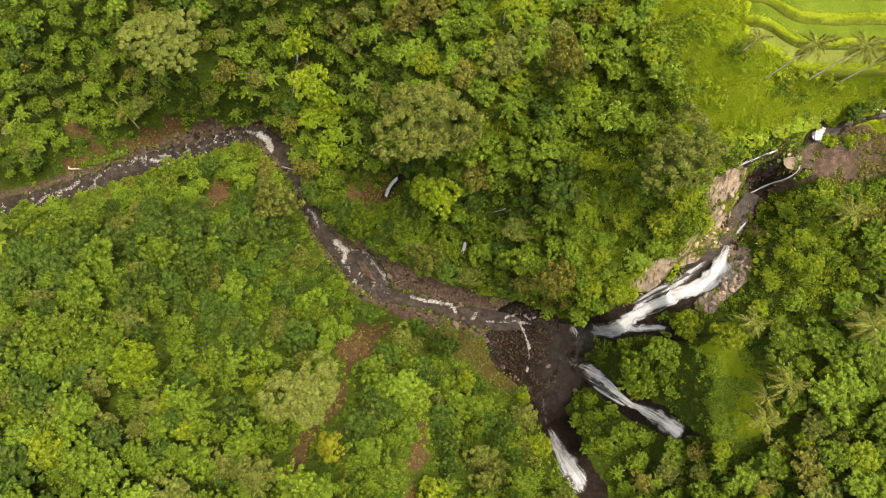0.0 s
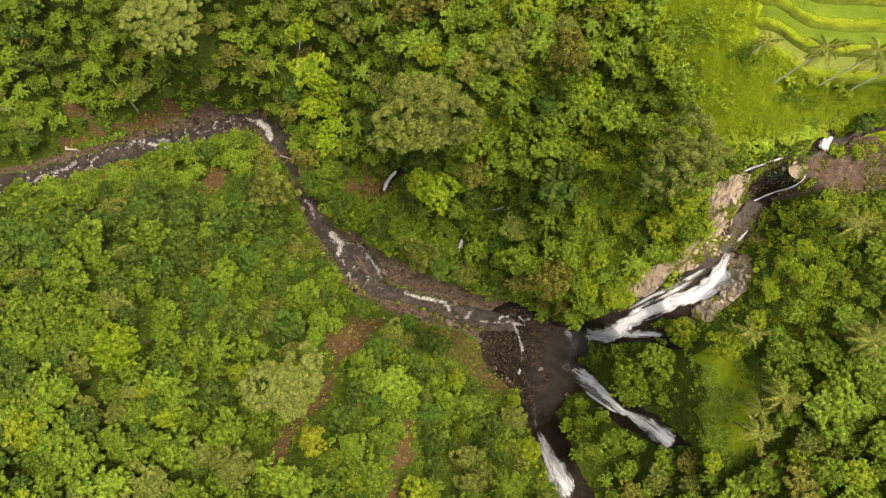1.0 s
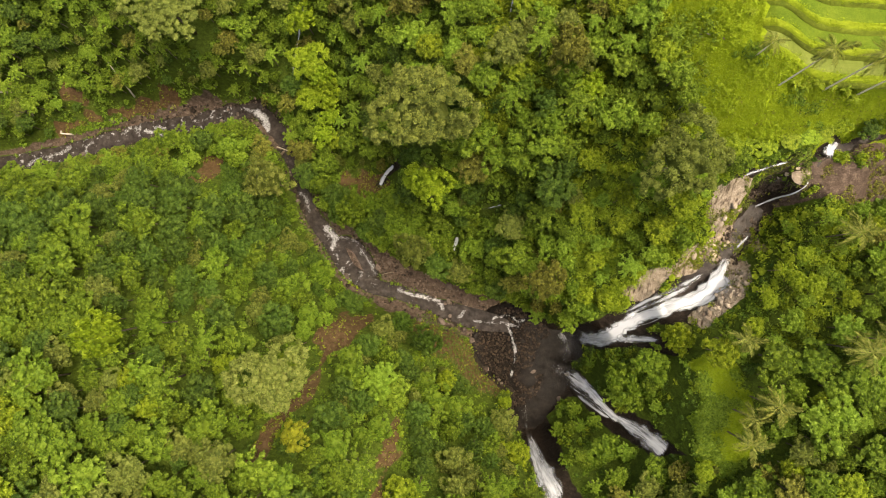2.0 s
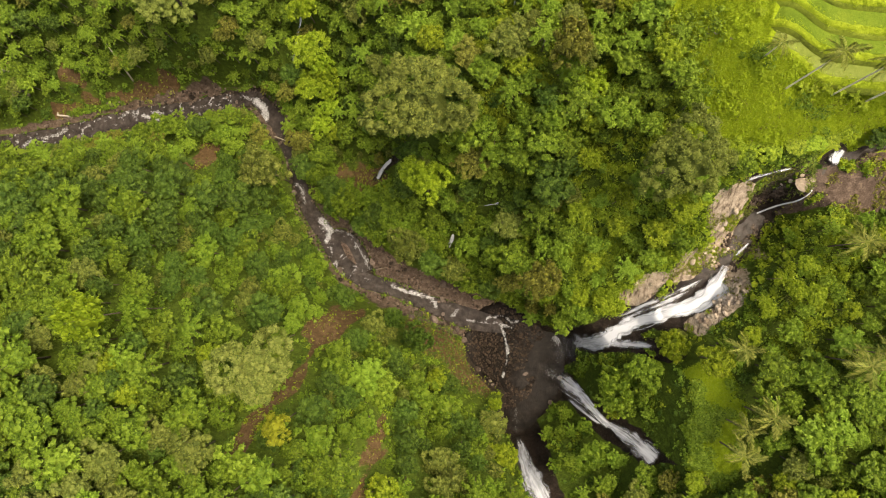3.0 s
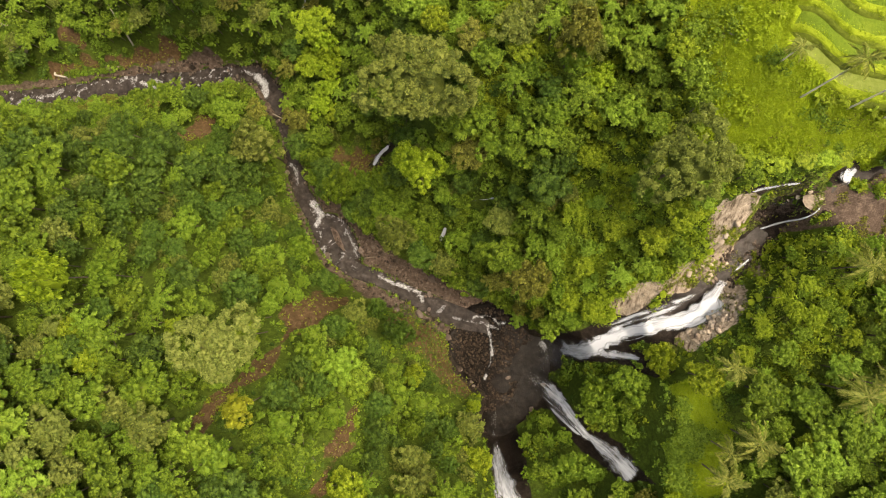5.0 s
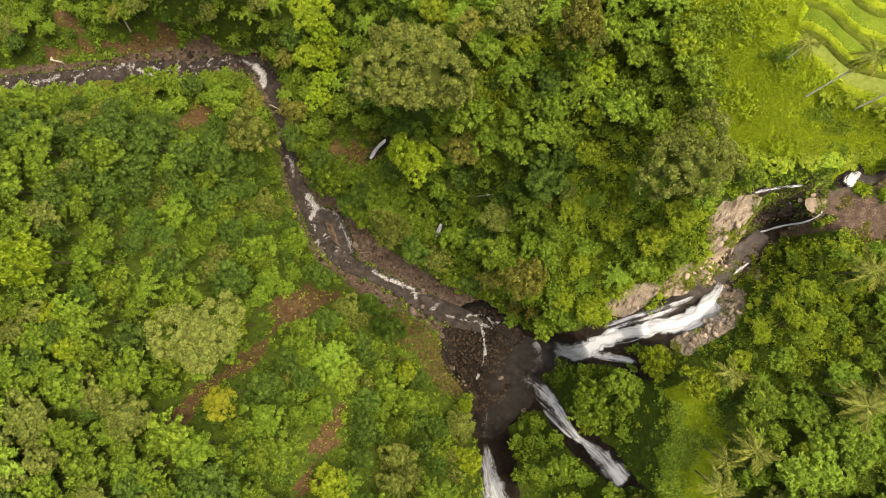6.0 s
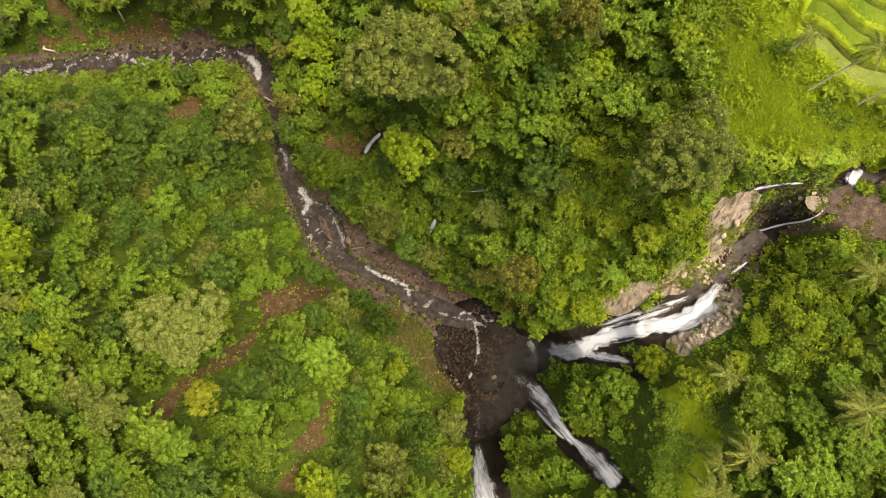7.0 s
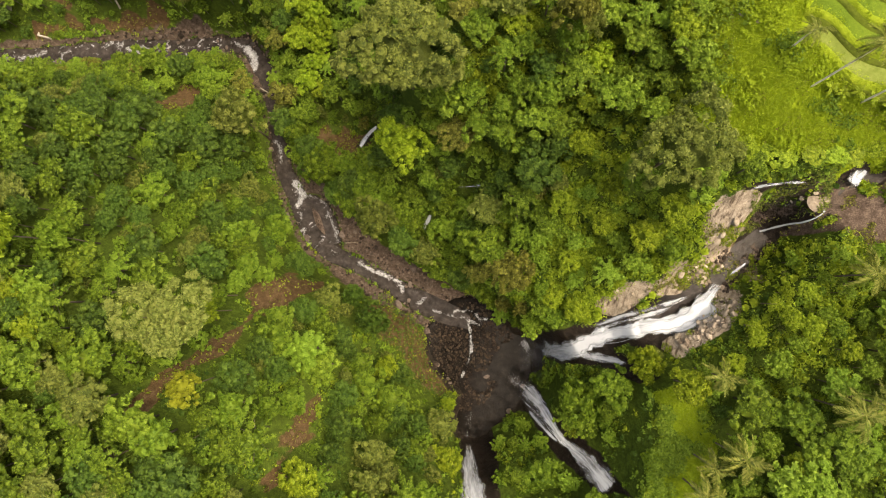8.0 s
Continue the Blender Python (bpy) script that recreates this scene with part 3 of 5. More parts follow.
def splash(fall, x, y, z, r, mat, seed):
    """White water boiling up where a fall lands."""
    a, q = np.meshgrid(np.linspace(0, 2 * math.pi, 33), np.linspace(0.02, 1, 10), indexing="ij")
    rr = r * q * (1 + 0.5 * value_noise(np.cos(a) * 3 + seed, np.sin(a) * 3 + 5, 1.0))
    px, py = x + rr * np.cos(a), y + rr * np.sin(a)
    pz = z + 0.25 * r * (1 - q**2) + 0.2 * value_noise(px, py, 0.8)
    pz = np.maximum(pz, terrain(px, py) + 0.35)
    me = mesh_from("splash", np.stack([px, py, pz], -1).reshape(-1, 3), grid_faces(33, 10), mat, True)
    put_flow(me, px * 0.6, py * 0.9)
    put_attr(me, "fade", -0.9 * q**1.6 + 0.45 * value_noise(px, py, 0.9))
    p = part("splash", me, fall)
    p.matrix_parent_inverse = Matrix.Translation(-fall.location)


MAIN = [(44.2, 20.8, 38.4, 1.8), (43.0, 18.7, 38.2, 2.3), (42.2, 16.1, 38.1, 2.3), (40.8, 13.6, 37.8, 2.3), (38.5, 11.4, 36.2, 2.2), (33.2, 8.6, 34.2, 2.2), (29.1, 6.1, 28.2, 2.1), (25.4, 3.1, 19, 2.4), (23.6, 0.7, 9, 2.7), (22.0, -1.0, 3.0, 3.0), (20.0, -1.7, 0.7, 3.2)]
NEAR = [(40.8, 18.1, 38, 0.5), (37.1, 15.0, 37, 0.9), (32.6, 12.5, 35.5, 0.9), (29.0, 9.8, 32, 0.8), (26.4, 7.6, 27, 0.9), (23.5, 5.0, 20, 0.9)]
tall = waterfall("tall white waterfall pouring down a dark cliff into the pool", [
    (FALL_THICK, MAIN, 0.7, 0.15), (FALL_THICK, [(x, y, z + 0.3, 0.7 * w) for x, y, z, w in MAIN], 1.1, 0.2), (FALL_THIN, NEAR, 0.5, 0.3),
    (FALL_THIN, [(38.6, 15.4, 37.3, 0.4), (35.4, 12.6, 35.8, 0.9), (32.2, 10.6, 34.4, 1.0), (29, 8.4, 30.4, 0.9), (26, 5.8, 25.5, 0.9), (24, 3.8, 19, 0.9)], 0.4, 0.4),
    (FALL_THIN, [(32.8, 6.9, 34, 0.2), (30.8, 4.6, 29.5, 0.25), (26.5, 2.6, 24, 0.25), (22.4, 1.0, 14, 0.3)], 0.4, 0.3)])
splash(tall, 20.4, -1.6, 0.7, 3.7, FALL_VEIL, 1)
splash(tall, 20.6, -1.8, 0.4, 4.6, FALL_FAINT, 2)
splash(tall, 18.5, -4.5, 1.2, 8.0, SPRAY, 8)
waterfall("thin veil of white water beside the tall fall", [(FALL_VEIL, [(34.0, 0.9, 27, 0.7), (31.5, 0.6, 25.5, 1.3), (27.1, 0.2, 19, 1.4), (24.6, 0.2, 8, 1.5), (23.2, -0.3, 0.6, 1.6)], 0.7, 0.7)], 1)
leap = waterfall("white waterfall in two leaps down a fern-hung cleft", [
    (FALL_VEIL, [(35.2, -25.0, 32, 3.6), (33.6, -23.6, 28, 3.5), (31.2, -22.1, 23, 2.8), (29.2, -21.3, 18.8, 1.8), (27.5, -20.8, 16.6, 0.9)], 0.8, 0.0),
    (FALL_VEIL, [(32.6, -23, 25, 0.8), (31.2, -22.1, 22.8, 1.2), (29.2, -21.4, 18.8, 0.9), (27.6, -20.9, 16.6, 0.7)], 1.1, 0.0),
    (FALL_VEIL, [(30.2, -21.9, 20.0, 0.7), (28.6, -21.4, 17.8, 0.8), (27, -20.8, 16.6, 0.9), (24.6, -18.5, 14, 1.4), (21.9, -16.0, 11, 2.1), (19.4, -14.2, 7, 2.7), (16.7, -12.5, 3, 3.2), (14.0, -10.9, 0.5, 2.9)], 0.7, 0.5),
    (FALL_VEIL, [(29.6, -21.7, 19.2, 0.4), (27, -20.8, 16.7, 0.6), (24.6, -18.5, 14.2, 0.6), (21.9, -16.0, 11.2, 0.8), (19.4, -14.2, 7.2, 1.1)], 1.0, 0.8),
    (FALL_THIN, [(27.2, -21.4, 16.2, 0.4), (25.7, -21.6, 15.6, 0.8), (23.0, -20.0, 12, 1.2), (20.8, -18.6, 7, 1.5), (18.4, -17.4, 0.6, 1.8)], 0.7, 0.7)], 1)
splash(leap, 14.6, -11.6, 0.2, 3.2, FALL_FAINT, 4)
splash(leap, 27.4, -21.0, 17.0, 1.5, FALL_VEIL, 9)
broad = waterfall("broad pale waterfall dropping between trees", [
    (FALL_VEIL, [(12.6, -40, 28, 3.6), (10.7, -37, 24.5, 3.8), (9.2, -35, 19.6, 3.3), (8.0, -33, 12, 2.6), (7.0, -30.8, 4.5, 1.8), (6.2, -27.4, 0.4, 0.7)], 0.8, 0.5),
    (FALL_VEIL, [(12.2, -39.4, 27.6, 1.9), (10.4, -36.8, 24.4, 2.2), (9.0, -34.8, 19.4, 1.8), (7.8, -32.8, 11.6, 1.2), (7.0, -30.4, 4, 0.6)], 1.2, 0.6)])
waterfall("thin upper fall curving down a dark rock face", [(FALL_VEIL, [(54.6, 37.6, 50.2, 0.3), (54.0, 36.6, 50.2, 0.3), (53.8, 35.4, 49.6, 0.3), (53.2, 34.5, 47.9, 0.3), (52.3, 34.3, 45.1, 0.32), (51.2, 33.9, 41.8, 0.35), (49.9, 33.0, 39.3, 0.4), (48.8, 32.4, 39.0, 0.6)], 0.3, 0.2)])
waterfall("veils of water trickling down a dark rock face", [(FALL_FAINT, [(51.5, 38.6, 48, 0.2), (50.4, 37.4, 44, 0.3), (49.4, 36, 40, 0.4)], 0.2, 0.4), (FALL_FAINT, [(48.8, 38.6, 47, 0.2), (48.3, 37.6, 44, 0.3), (47.8, 36.2, 40, 0.3)], 0.2, 0.4), (FALL_FAINT, [(50.2, 38.6, 47, 0.15), (49.4, 37.4, 43, 0.2), (48.6, 35.8, 40, 0.2)], 0.2, 0.4)])
short = waterfall("short white fall under hanging bushes", [(FALL_VEIL, [(58.4, 44.6, 51.8, 0.6), (58.0, 44.0, 51.5, 1.0), (57.5, 43.3, 51.2, 1.2), (57.1, 42.6, 50.9, 1.0)], 0.6, 0.6)])
splash(short, 57.5, 43.2, 51.3, 1.5, FALL_THICK, 6)
splash(short, 57.2, 42.8, 51.1, 2.1, FALL_VEIL, 7)
waterfall("small white fall at the head of the stream", [(FALL_VEIL, [(67.6, 47.6, 53.2, 0.3), (68.6, 47.5, 53.0, 0.5), (69.6, 47.2, 52.8, 0.6), (70.6, 46.8, 52.9, 0.6)], 0.4, 0.3)])
waterfall("thin white curtain of water along a mossy ledge", [(FALL_THIN, [(38.5, 35.5, 54.0, 0.4), (40.8, 36.4, 54.8, 0.7), (43, 37.3, 55.3, 0.5), (46, 38.5, 54, 0.6), (49.2, 39.8, 52.5, 0.4)], 0.4, 0.3)])
waterfall("white rapids below the grey pool of the upper stream", [(FALL_THIN, [(48.2, 26.2, 39, 0.3), (47.5, 25.1, 38.8, 0.6), (46.4, 23.9, 38.6, 0.6), (45.6, 22.6, 38.4, 0.5)], 0.3, 0.3)])
waterfall("small white side fall beside a dark boulder slope", [(FALL_THICK, [(-37.6, 44.2, 4, 0.5), (-38.7, 43.6, 2.6, 0.8), (-41.2, 42, -1.6, 0.9), (-42.4, 40.2, -3.6, 1.1), (-43, 39.0, -4.4, 0.8)], 0.5, 0.2), (FALL_THIN, [(-32.5, 46.2, 17, 0.6), (-33, 45.4, 15.9, 0.8), (-33.8, 43.9, 12, 0.8)], 0.5, 0.2)])
waterfall("little fall among bushes", [(FALL_THICK, [(-17.3, 24.0, 6.6, 0.5), (-17.6, 23.0, 5.8, 0.7), (-18.0, 21.4, 4.8, 0.8), (-18.3, 20.0, 3.8, 0.7)], 0.6, 0.3)])
waterfall("little fall among shrubs", [(FALL_THIN, [(-5.6, 32, 20.8, 0.5), (-6.6, 31.8, 20, 0.7), (-8.5, 31.4, 18, 0.3), (-11.5, 30.9, 16, 0.2)], 0.7, 0.0)])
waterfall("narrow ribbon of water on the wooded slope", [(FALL_THIN, [(-62, 84, 24, 0.3), (-66, 76, 15, 0.4), (-70, 70, 6, 0.5), (-73, 66, -4, 0.4)], 0.6, 0.0)], 1)
waterfall("narrow ribbon of water in the ravine", [(FALL_THIN, [(-8, 72, 54, 0.3), (-9, 66, 47, 0.5), (-12, 60, 38, 0.3)], 0.6, 0.0)], 1)


# ---- rice terraces ----
def crop_material(name, dark, mid, light, scale):
    m, t = material(name)
    geo, info = nd(t, "NewGeometry"), nd(t, "ObjectInfo")
    a, b = noise_tex(t, 0.25, 3, geo.outputs["Position"]), noise_tex(t, scale, 4, geo.outputs["Position"], 0.7)
    f = nd(t, "Math", {0: b, 1: 0.55, 2: nd(t, "Math", {0: a, 1: 0.5}, operation="MULTIPLY").outputs[0]}, operation="MULTIPLY_ADD").outputs[0]
    f = nd(t, "Math", {0: f, 1: span(t, info.outputs["Random"], 0, 1, -0.08, 0.08)}, operation="ADD").outputs[0]
    bp = nd(t, "Bump", {"Strength": 0.8, "Distance": 0.3, "Height": b})
    p = nd(t, "BsdfPrincipled", {"Base Color": ramp(t, f, [(0.3, dark), (0.52, mid), (0.72, light)]), "Roughness": 0.9, "Specular IOR Level": 0.05, "Normal": bp.outputs[0]})
    out_surface(t, p.outputs[0])
    return m


PADDY = crop_material("young_rice", (0.05, 0.085, 0.008), (0.085, 0.13, 0.012), (0.13, 0.175, 0.018), 3.0)
MUDDY = crop_material("muddy_paddy", (0.075, 0.1, 0.016), (0.115, 0.145, 0.027), (0.165, 0.19, 0.05), 1.2)
RIM = crop_material("rim_grass", (0.1, 0.14, 0.008), (0.155, 0.205, 0.012), (0.21, 0.26, 0.02), 2.2)
BANK = crop_material("earth_bank", (0.065, 0.08, 0.012), (0.115, 0.145, 0.017), (0.165, 0.205, 0.024), 2.0)
STEP = 4.4


def terrace(k):
    """One terrace: the flat paddy, the grassy rim at its outer edge and the bank below the rim."""
    xs = np.arange(37.0 + 0.8 * (k == 0), 92, 0.4)
    edge = terrace_edge(xs) + STEP * k + 0.35 * value_noise(xs, 0 * xs + 11 * k, 6) + 0.3 * k * value_noise(xs, 0 * xs + 5 * k, 13)
    z0 = 63.9 + 0.8 * k
    def strip(name, cut, mat, parent, label=""):
        d = np.array([c[0] for c in cut])
        h = np.array([c[1] for c in cut])
        w = np.array([c[2] for c in cut])
        x = np.broadcast_to(xs[:, None], (len(xs), len(d)))
        y = edge[:, None] + d[None] + w[None] * value_noise(x, 0 * x + 3 * k + d[None] * 5, 1.6)
        z = z0 - 1.6 * (1 - smooth(36, 40, x)) + h[None] + 0.5 * w[None] * value_noise(x * 1.7, y * 2.1, 1.1)
        me = mesh_from(name, np.stack([x, y, z], -1).reshape(-1, 3), grid_faces(len(xs), len(d)), mat, True)
        return new(name, me) if parent is None else part(name, me, parent, label)
    field = strip("rice_terrace", [(d, 0.03, 0.05) for d in np.linspace(0.9, STEP + 0.6, 11)], MUDDY if k == 0 else PADDY, None)
    tagged(field, "muddy green rice terrace with a grassy rim" if k == 0 else "green rice terrace with a grassy rim", "rice field", "rice terraces")
    strip("rim", [(-0.1, -0.12, 0.3), (0.1, 0.16, 0.3), (0.5, 0.24, 0.35), (0.9, 0.2, 0.35), (1.25, 0.1, 0.35), (1.45, -0.05, 0.3)], RIM, field, "lime-green grassy rim")
    strip("bank", [(-0.75, -0.85, 0.2), (-0.55, -0.5, 0.25), (-0.3, -0.22, 0.25), (0.05, 0.0, 0.15)], BANK, field, "weedy earth bank")


for k in range(6):
    terrace(k)


# ---- plants ----
def leaf_cloud(rng, centers, radii, counts, size, squash=0.8, up=0.35):
    """Leaves as small folded blades on the outside of rounded clumps: verts and quads."""
    cc, dd, rr = [], [], []
    for c, r, n in zip(centers, radii, counts):
        d = rng.normal(size=(n, 3))
        d[:, 2] = np.abs(d[:, 2]) * 0.9 - 0.25 * rng.rand(n)
        d /= np.linalg.norm(d, axis=1, keepdims=True)
        cc.append(c + d * (r * (0.62 + 0.45 * rng.rand(n)))[:, None] * (1, 1, squash))
        dd.append(d)
        rr.append(np.full(n, r))
    c, d = np.concatenate(cc), np.concatenate(dd)
    n = len(c)
    nor = d + rng.normal(scale=0.5, size=(n, 3)) + (0, 0, up)
    nor /= np.linalg.norm(nor, axis=1, keepdims=True)
    a = np.cross(nor, rng.normal(size=(n, 3)))
    a /= np.linalg.norm(a, axis=1, keepdims=True) + 1e-9
    b = np.cross(nor, a)
    L = (size * (0.6 + 0.8 * rng.rand(n)))[:, None]
    tip = c + a * L * 0.5 - nor * L * 0.12
    tail = c - a * L * 0.5 - nor * L * 0.12
    v = np.stack([tail + b * L * 0.3, tail - b * L * 0.3, tip + nor * L * 0.06], 1).reshape(-1, 3)
    return v, np.arange(3 * n).reshape(-1, 3)


def ball(center, r, rng, squash=0.8):
    """A coarse uneven stone-like lump."""
    t = (1 + 5**0.5) / 2
    v = np.array([(-1, t, 0), (1, t, 0), (-1, -t, 0), (1, -t, 0), (0, -1, t), (0, 1, t), (0, -1, -t), (0, 1, -t), (t, 0, -1), (t, 0, 1), (-t, 0, -1), (-t, 0, 1)]) / 1.9
    f = [(0, 11, 5), (0, 5, 1), (0, 1, 7), (0, 7, 10), (0, 10, 11), (1, 5, 9), (5, 11, 4), (11, 10, 2), (10, 7, 6), (7, 1, 8), (3, 9, 4), (3, 4, 2), (3, 2, 6), (3, 6, 8), (3, 8, 9), (4, 9, 5), (2, 4, 11), (6, 2, 10), (8, 6, 7), (9, 8, 1)]
    return center + v * r * (0.8 + 0.35 * rng.rand(12, 1)) * (1, 1, squash), f


def core(center, r, rng):
    """The closed inside of a tuft of leaves, six corners."""
    th = rng.rand() * 6.28
    v = [(0, 0, 0.7)] + [(math.cos(th + k * 1.2566), math.sin(th + k * 1.2566), -0.1) for k in range(5)]
    f = [(0, 1 + k, 1 + (k + 1) % 5) for k in range(5)]
    return center + np.array(v) * r * (0.85 + 0.3 * rng.rand(6, 1)), f


def join(pieces):
    vs, fs, k = [], [], 0
    for v, f in pieces:
        vs.append(np.asarray(v))
        fs += [tuple(int(i) + k for i in q) for q in f]
        k += len(v)
    return np.concatenate(vs), fs


def tube(points, radii, sides=7):
    pts = np.array(points, float)
    vs, fs = [], []
    for k, (p, r) in enumerate(zip(pts, radii)):
        d = pts[min(k + 1, len(pts) - 1)] - pts[max(k - 1, 0)]
        d /= np.linalg.norm(d) + 1e-9
        a = np.cross(d, (0.3, 1, 0.1) if abs(d[1]) < 0.9 else (1, 0, 0))
        a /= np.linalg.norm(a)
        b = np.cross(d, a)
        for s in range(sides):
            w = 2 * math.pi * s / sides
            vs.append(p + r * (math.cos(w) * a + math.sin(w) * b))
    for k in range(len(pts) - 1):
        for s in range(sides):
            fs.append((k * sides + s, k * sides + (s + 1) % sides, (k + 1) * sides + (s + 1) % sides, (k + 1) * sides + s))
    fs.append(tuple(range(sides))[::-1])
    fs.append(tuple((len(pts) - 1) * sides + s for s in range(sides)))
    return np.array(vs), fs


def tree_meshes(seed, leaf_mat, bark, R=4.0, H=11.0, depth=0.75, clumps=60, leaves=13, size=0.54, clump_r=0.18, spread=1.0, lump=0.8, lean=None, lobes=1.0, boughs=9, arms=0):
    """A tree's trunk and crown meshes, with the base at the origin: crown radius R, full height H. Small tufts of leaves
    sit on the rounded boughs of a dome or, with arms, in rows along drooping branches."""
    rng = np.random.RandomState(seed)
    cz = H - R * depth
    ph = rng.rand(3) * 6.28
    if arms:
        k = np.arange(clumps)
        th = (k % arms) * 6.2832 / arms + ph[0] + 0.5 * rng.rand(arms)[k % arms] + rng.normal(scale=0.07, size=clumps)
        u = 0.1 + 0.95 * (k // arms + 0.5 * rng.rand(clumps)) / (clumps / arms) * (0.75 + 0.4 * rng.rand(arms)[k % arms])
        cents = np.stack([R * u * np.cos(th) * spread, R * u * np.sin(th), cz + R * depth * (0.95 - 1.1 * u**1.7 + 0.25 * rng.rand(arms)[k % arms])], -1)
        rads = R * clump_r * (1.15 - 0.55 * u) * (0.75 + 0.5 * rng.rand(clumps))
    else:
        zc = 1 - 1.15 * (np.arange(clumps) + 0.5) / clumps
        th = np.arange(clumps) * 2.39996 + rng.rand(clumps) * 0.9
        rr = np.sqrt(np.maximum(0, 1 - np.minimum(1, zc) ** 2))
        d = np.stack([rr * np.cos(th), rr * np.sin(th), zc], -1)
        d /= np.linalg.norm(d, axis=1, keepdims=True)
        heads = rng.normal(size=(boughs, 3)) * (1, 1, 0.7) + (0, 0, 0.35)
        heads /= np.linalg.norm(heads, axis=1, keepdims=True)
        ang = np.arccos(np.clip(d @ heads.T, -1, 1)).min(1)
        q = (0.70 + 0.24 * np.exp(-((ang / 0.42) ** 2))) * (0.9 + 0.2 * rng.rand(clumps))
        q *= 1 + lobes * (0.13 * np.sin(2 * th + ph[0]) + 0.10 * np.sin(3 * th + ph[1]) + 0.06 * np.sin(5 * th + ph[2]))
        cents = d * q[:, None] * R * (spread, 1, depth) + (0, 0, cz)
        rads = R * clump_r * (0.7 + 0.6 * rng.rand(clumps))
    r0 = 0.022 * R + 0.006 * H
    lean = rng.normal(scale=0.3, size=2) if lean is None else np.array(lean, float)
    cents = cents + (lean[0], lean[1], 0)
    counts = (leaves * (rads / (R * clump_r)) ** 2).astype(int) + 3
    pieces = [leaf_cloud(rng, cents, rads, counts, size)]
    pieces += [core(c, r * lump, rng) for c, r in zip(cents, rads)]
    if not arms:
        pieces.append(ball(np.array([lean[0], lean[1], cz]), (0.6 if R < 5 else 0.56) * R, rng, depth))
    crown = mesh_from("crown", *join(pieces), leaf_mat)
    mid = (lean[0], lean[1], cz * 0.8)
    limbs = [tube([(0, 0, -1.5), (lean[0] * 0.3, lean[1] * 0.3, cz * 0.4), mid, (lean[0] * 1.3, lean[1] * 1.3, cz + R * depth * 0.4)], [r0 * 1.5, r0, r0 * 0.75, r0 * 0.2], 5)]
    for k in range(arms or 3):
        e = cents[clumps - arms + k] if arms else cents[(k * 7 + 2) % clumps]
        limbs.append(tube([mid, (mid[0] * 0.5 + e[0] * 0.5, mid[1] * 0.5 + e[1] * 0.5, mid[2] * 0.45 + e[2] * 0.55), e], [r0 * 0.5, r0 * 0.32, r0 * 0.1], 4))
    trunk = mesh_from("trunk", *join(limbs), bark, True)
    return trunk, crown


def tree_kind(name, label, category, group, **kw):
    """A thing of trunk and crown, laid aside as a pattern that is copied from."""
    trunk, crown = tree_meshes(**kw)
    ob = tagged(new(name), label, category, group)
    part("trunk", trunk, ob)
    part("crown", crown, ob)
    return ob


def at_ground(x, y, sink=0.0):
    return float(terrain(np.array(x), np.array(y))) - sink


def stand(ob, x, y, scale=1.0, turn=0.0, tall=1.0, first=False):
    m = Matrix.Translation((x, y, at_ground(x, y))) @ Matrix.Rotation(turn, 4, "Z")
    if first:
        ob.matrix_basis = m
        c = ob
    else:
        c = copy_thing(ob, m)
    c.scale = (scale, scale, scale * tall)
    return c


PATTERNS, USED = {}, set()


def pattern(key, mat, label, category="tree", group="forest trees", bark=BARK, name="forest_tree", **kw):
    PATTERNS[key] = (tree_kind(name, label, category, group, leaf_mat=mat, bark=bark, **kw), kw.get("R", 4.0), kw.get("H", 11.0))


BROAD = dict(name="broadleaf_tree", group="broadleaf trees of the valley")
DENSE = dict(name="dense_tree", group="dark dense trees of the valley")
SPREAD = dict(name="spreading_tree", group="spreading trees of the valley")
LARGE = dict(name="large_leaved_tree", group="large-leaved trees of the valley")
DARK = dict(name="dark_tree", group="dark knobbly trees of the valley")
FINE = dict(name="fine_leaved_tree", group="fine-leaved trees of the valley")
YOUNG = dict(name="bright_tree", group="bright young trees of the valley")
PLUME = dict(name="feathery_tree", group="feathery trees of the valley")
pattern("mid_a", L_MID, "mid-green broadleaf tree with a rounded, clumpy crown", seed=1, **BROAD)
pattern("mid_b", L_MID, "mid-green broadleaf tree with an uneven crown", seed=2, clumps=56, clump_r=0.2, depth=0.65, boughs=7, lobes=1.5, **SPREAD)
pattern("mid_c", L_MID, "mid-green broadleaf tree with large leaves", seed=3, size=0.72, leaves=11, clumps=50, clump_r=0.21, **LARGE)
pattern("mid_d", L_MID, "mid-green tree with many knobbly boughs", seed=23, clumps=70, clump_r=0.165, boughs=14, lobes=1.6, **BROAD)
pattern("fresh_a", L_FRESH, "fresh green broadleaf tree with a rounded crown", seed=24, clumps=62, boughs=11, lobes=1.3, **BROAD)
pattern("fresh_b", L_FRESH, "fresh green tree with large bright leaves", seed=25, size=0.7, leaves=11, clumps=50, clump_r=0.2, lobes=1.5, **LARGE)
pattern("deep_a", L_DEEP, "dark green broadleaf tree with a dense crown", seed=4, clumps=66, **DENSE)
pattern("deep_b", L_DEEP, "dark green tree with a knobbly crown on the slope", seed=5, clumps=54, clump_r=0.2, leaves=22, size=0.44, boughs=12, **DARK)
pattern("olive_a", L_OLIVE, "olive-green tree with a fine-leaved crown", seed=6, size=0.4, leaves=24, clumps=60, lobes=1.5, **FINE)
pattern("brown_a", L_BROWN, "brownish-green tree with dry leaves", seed=9, size=0.42, leaves=22, clumps=56, **FINE)
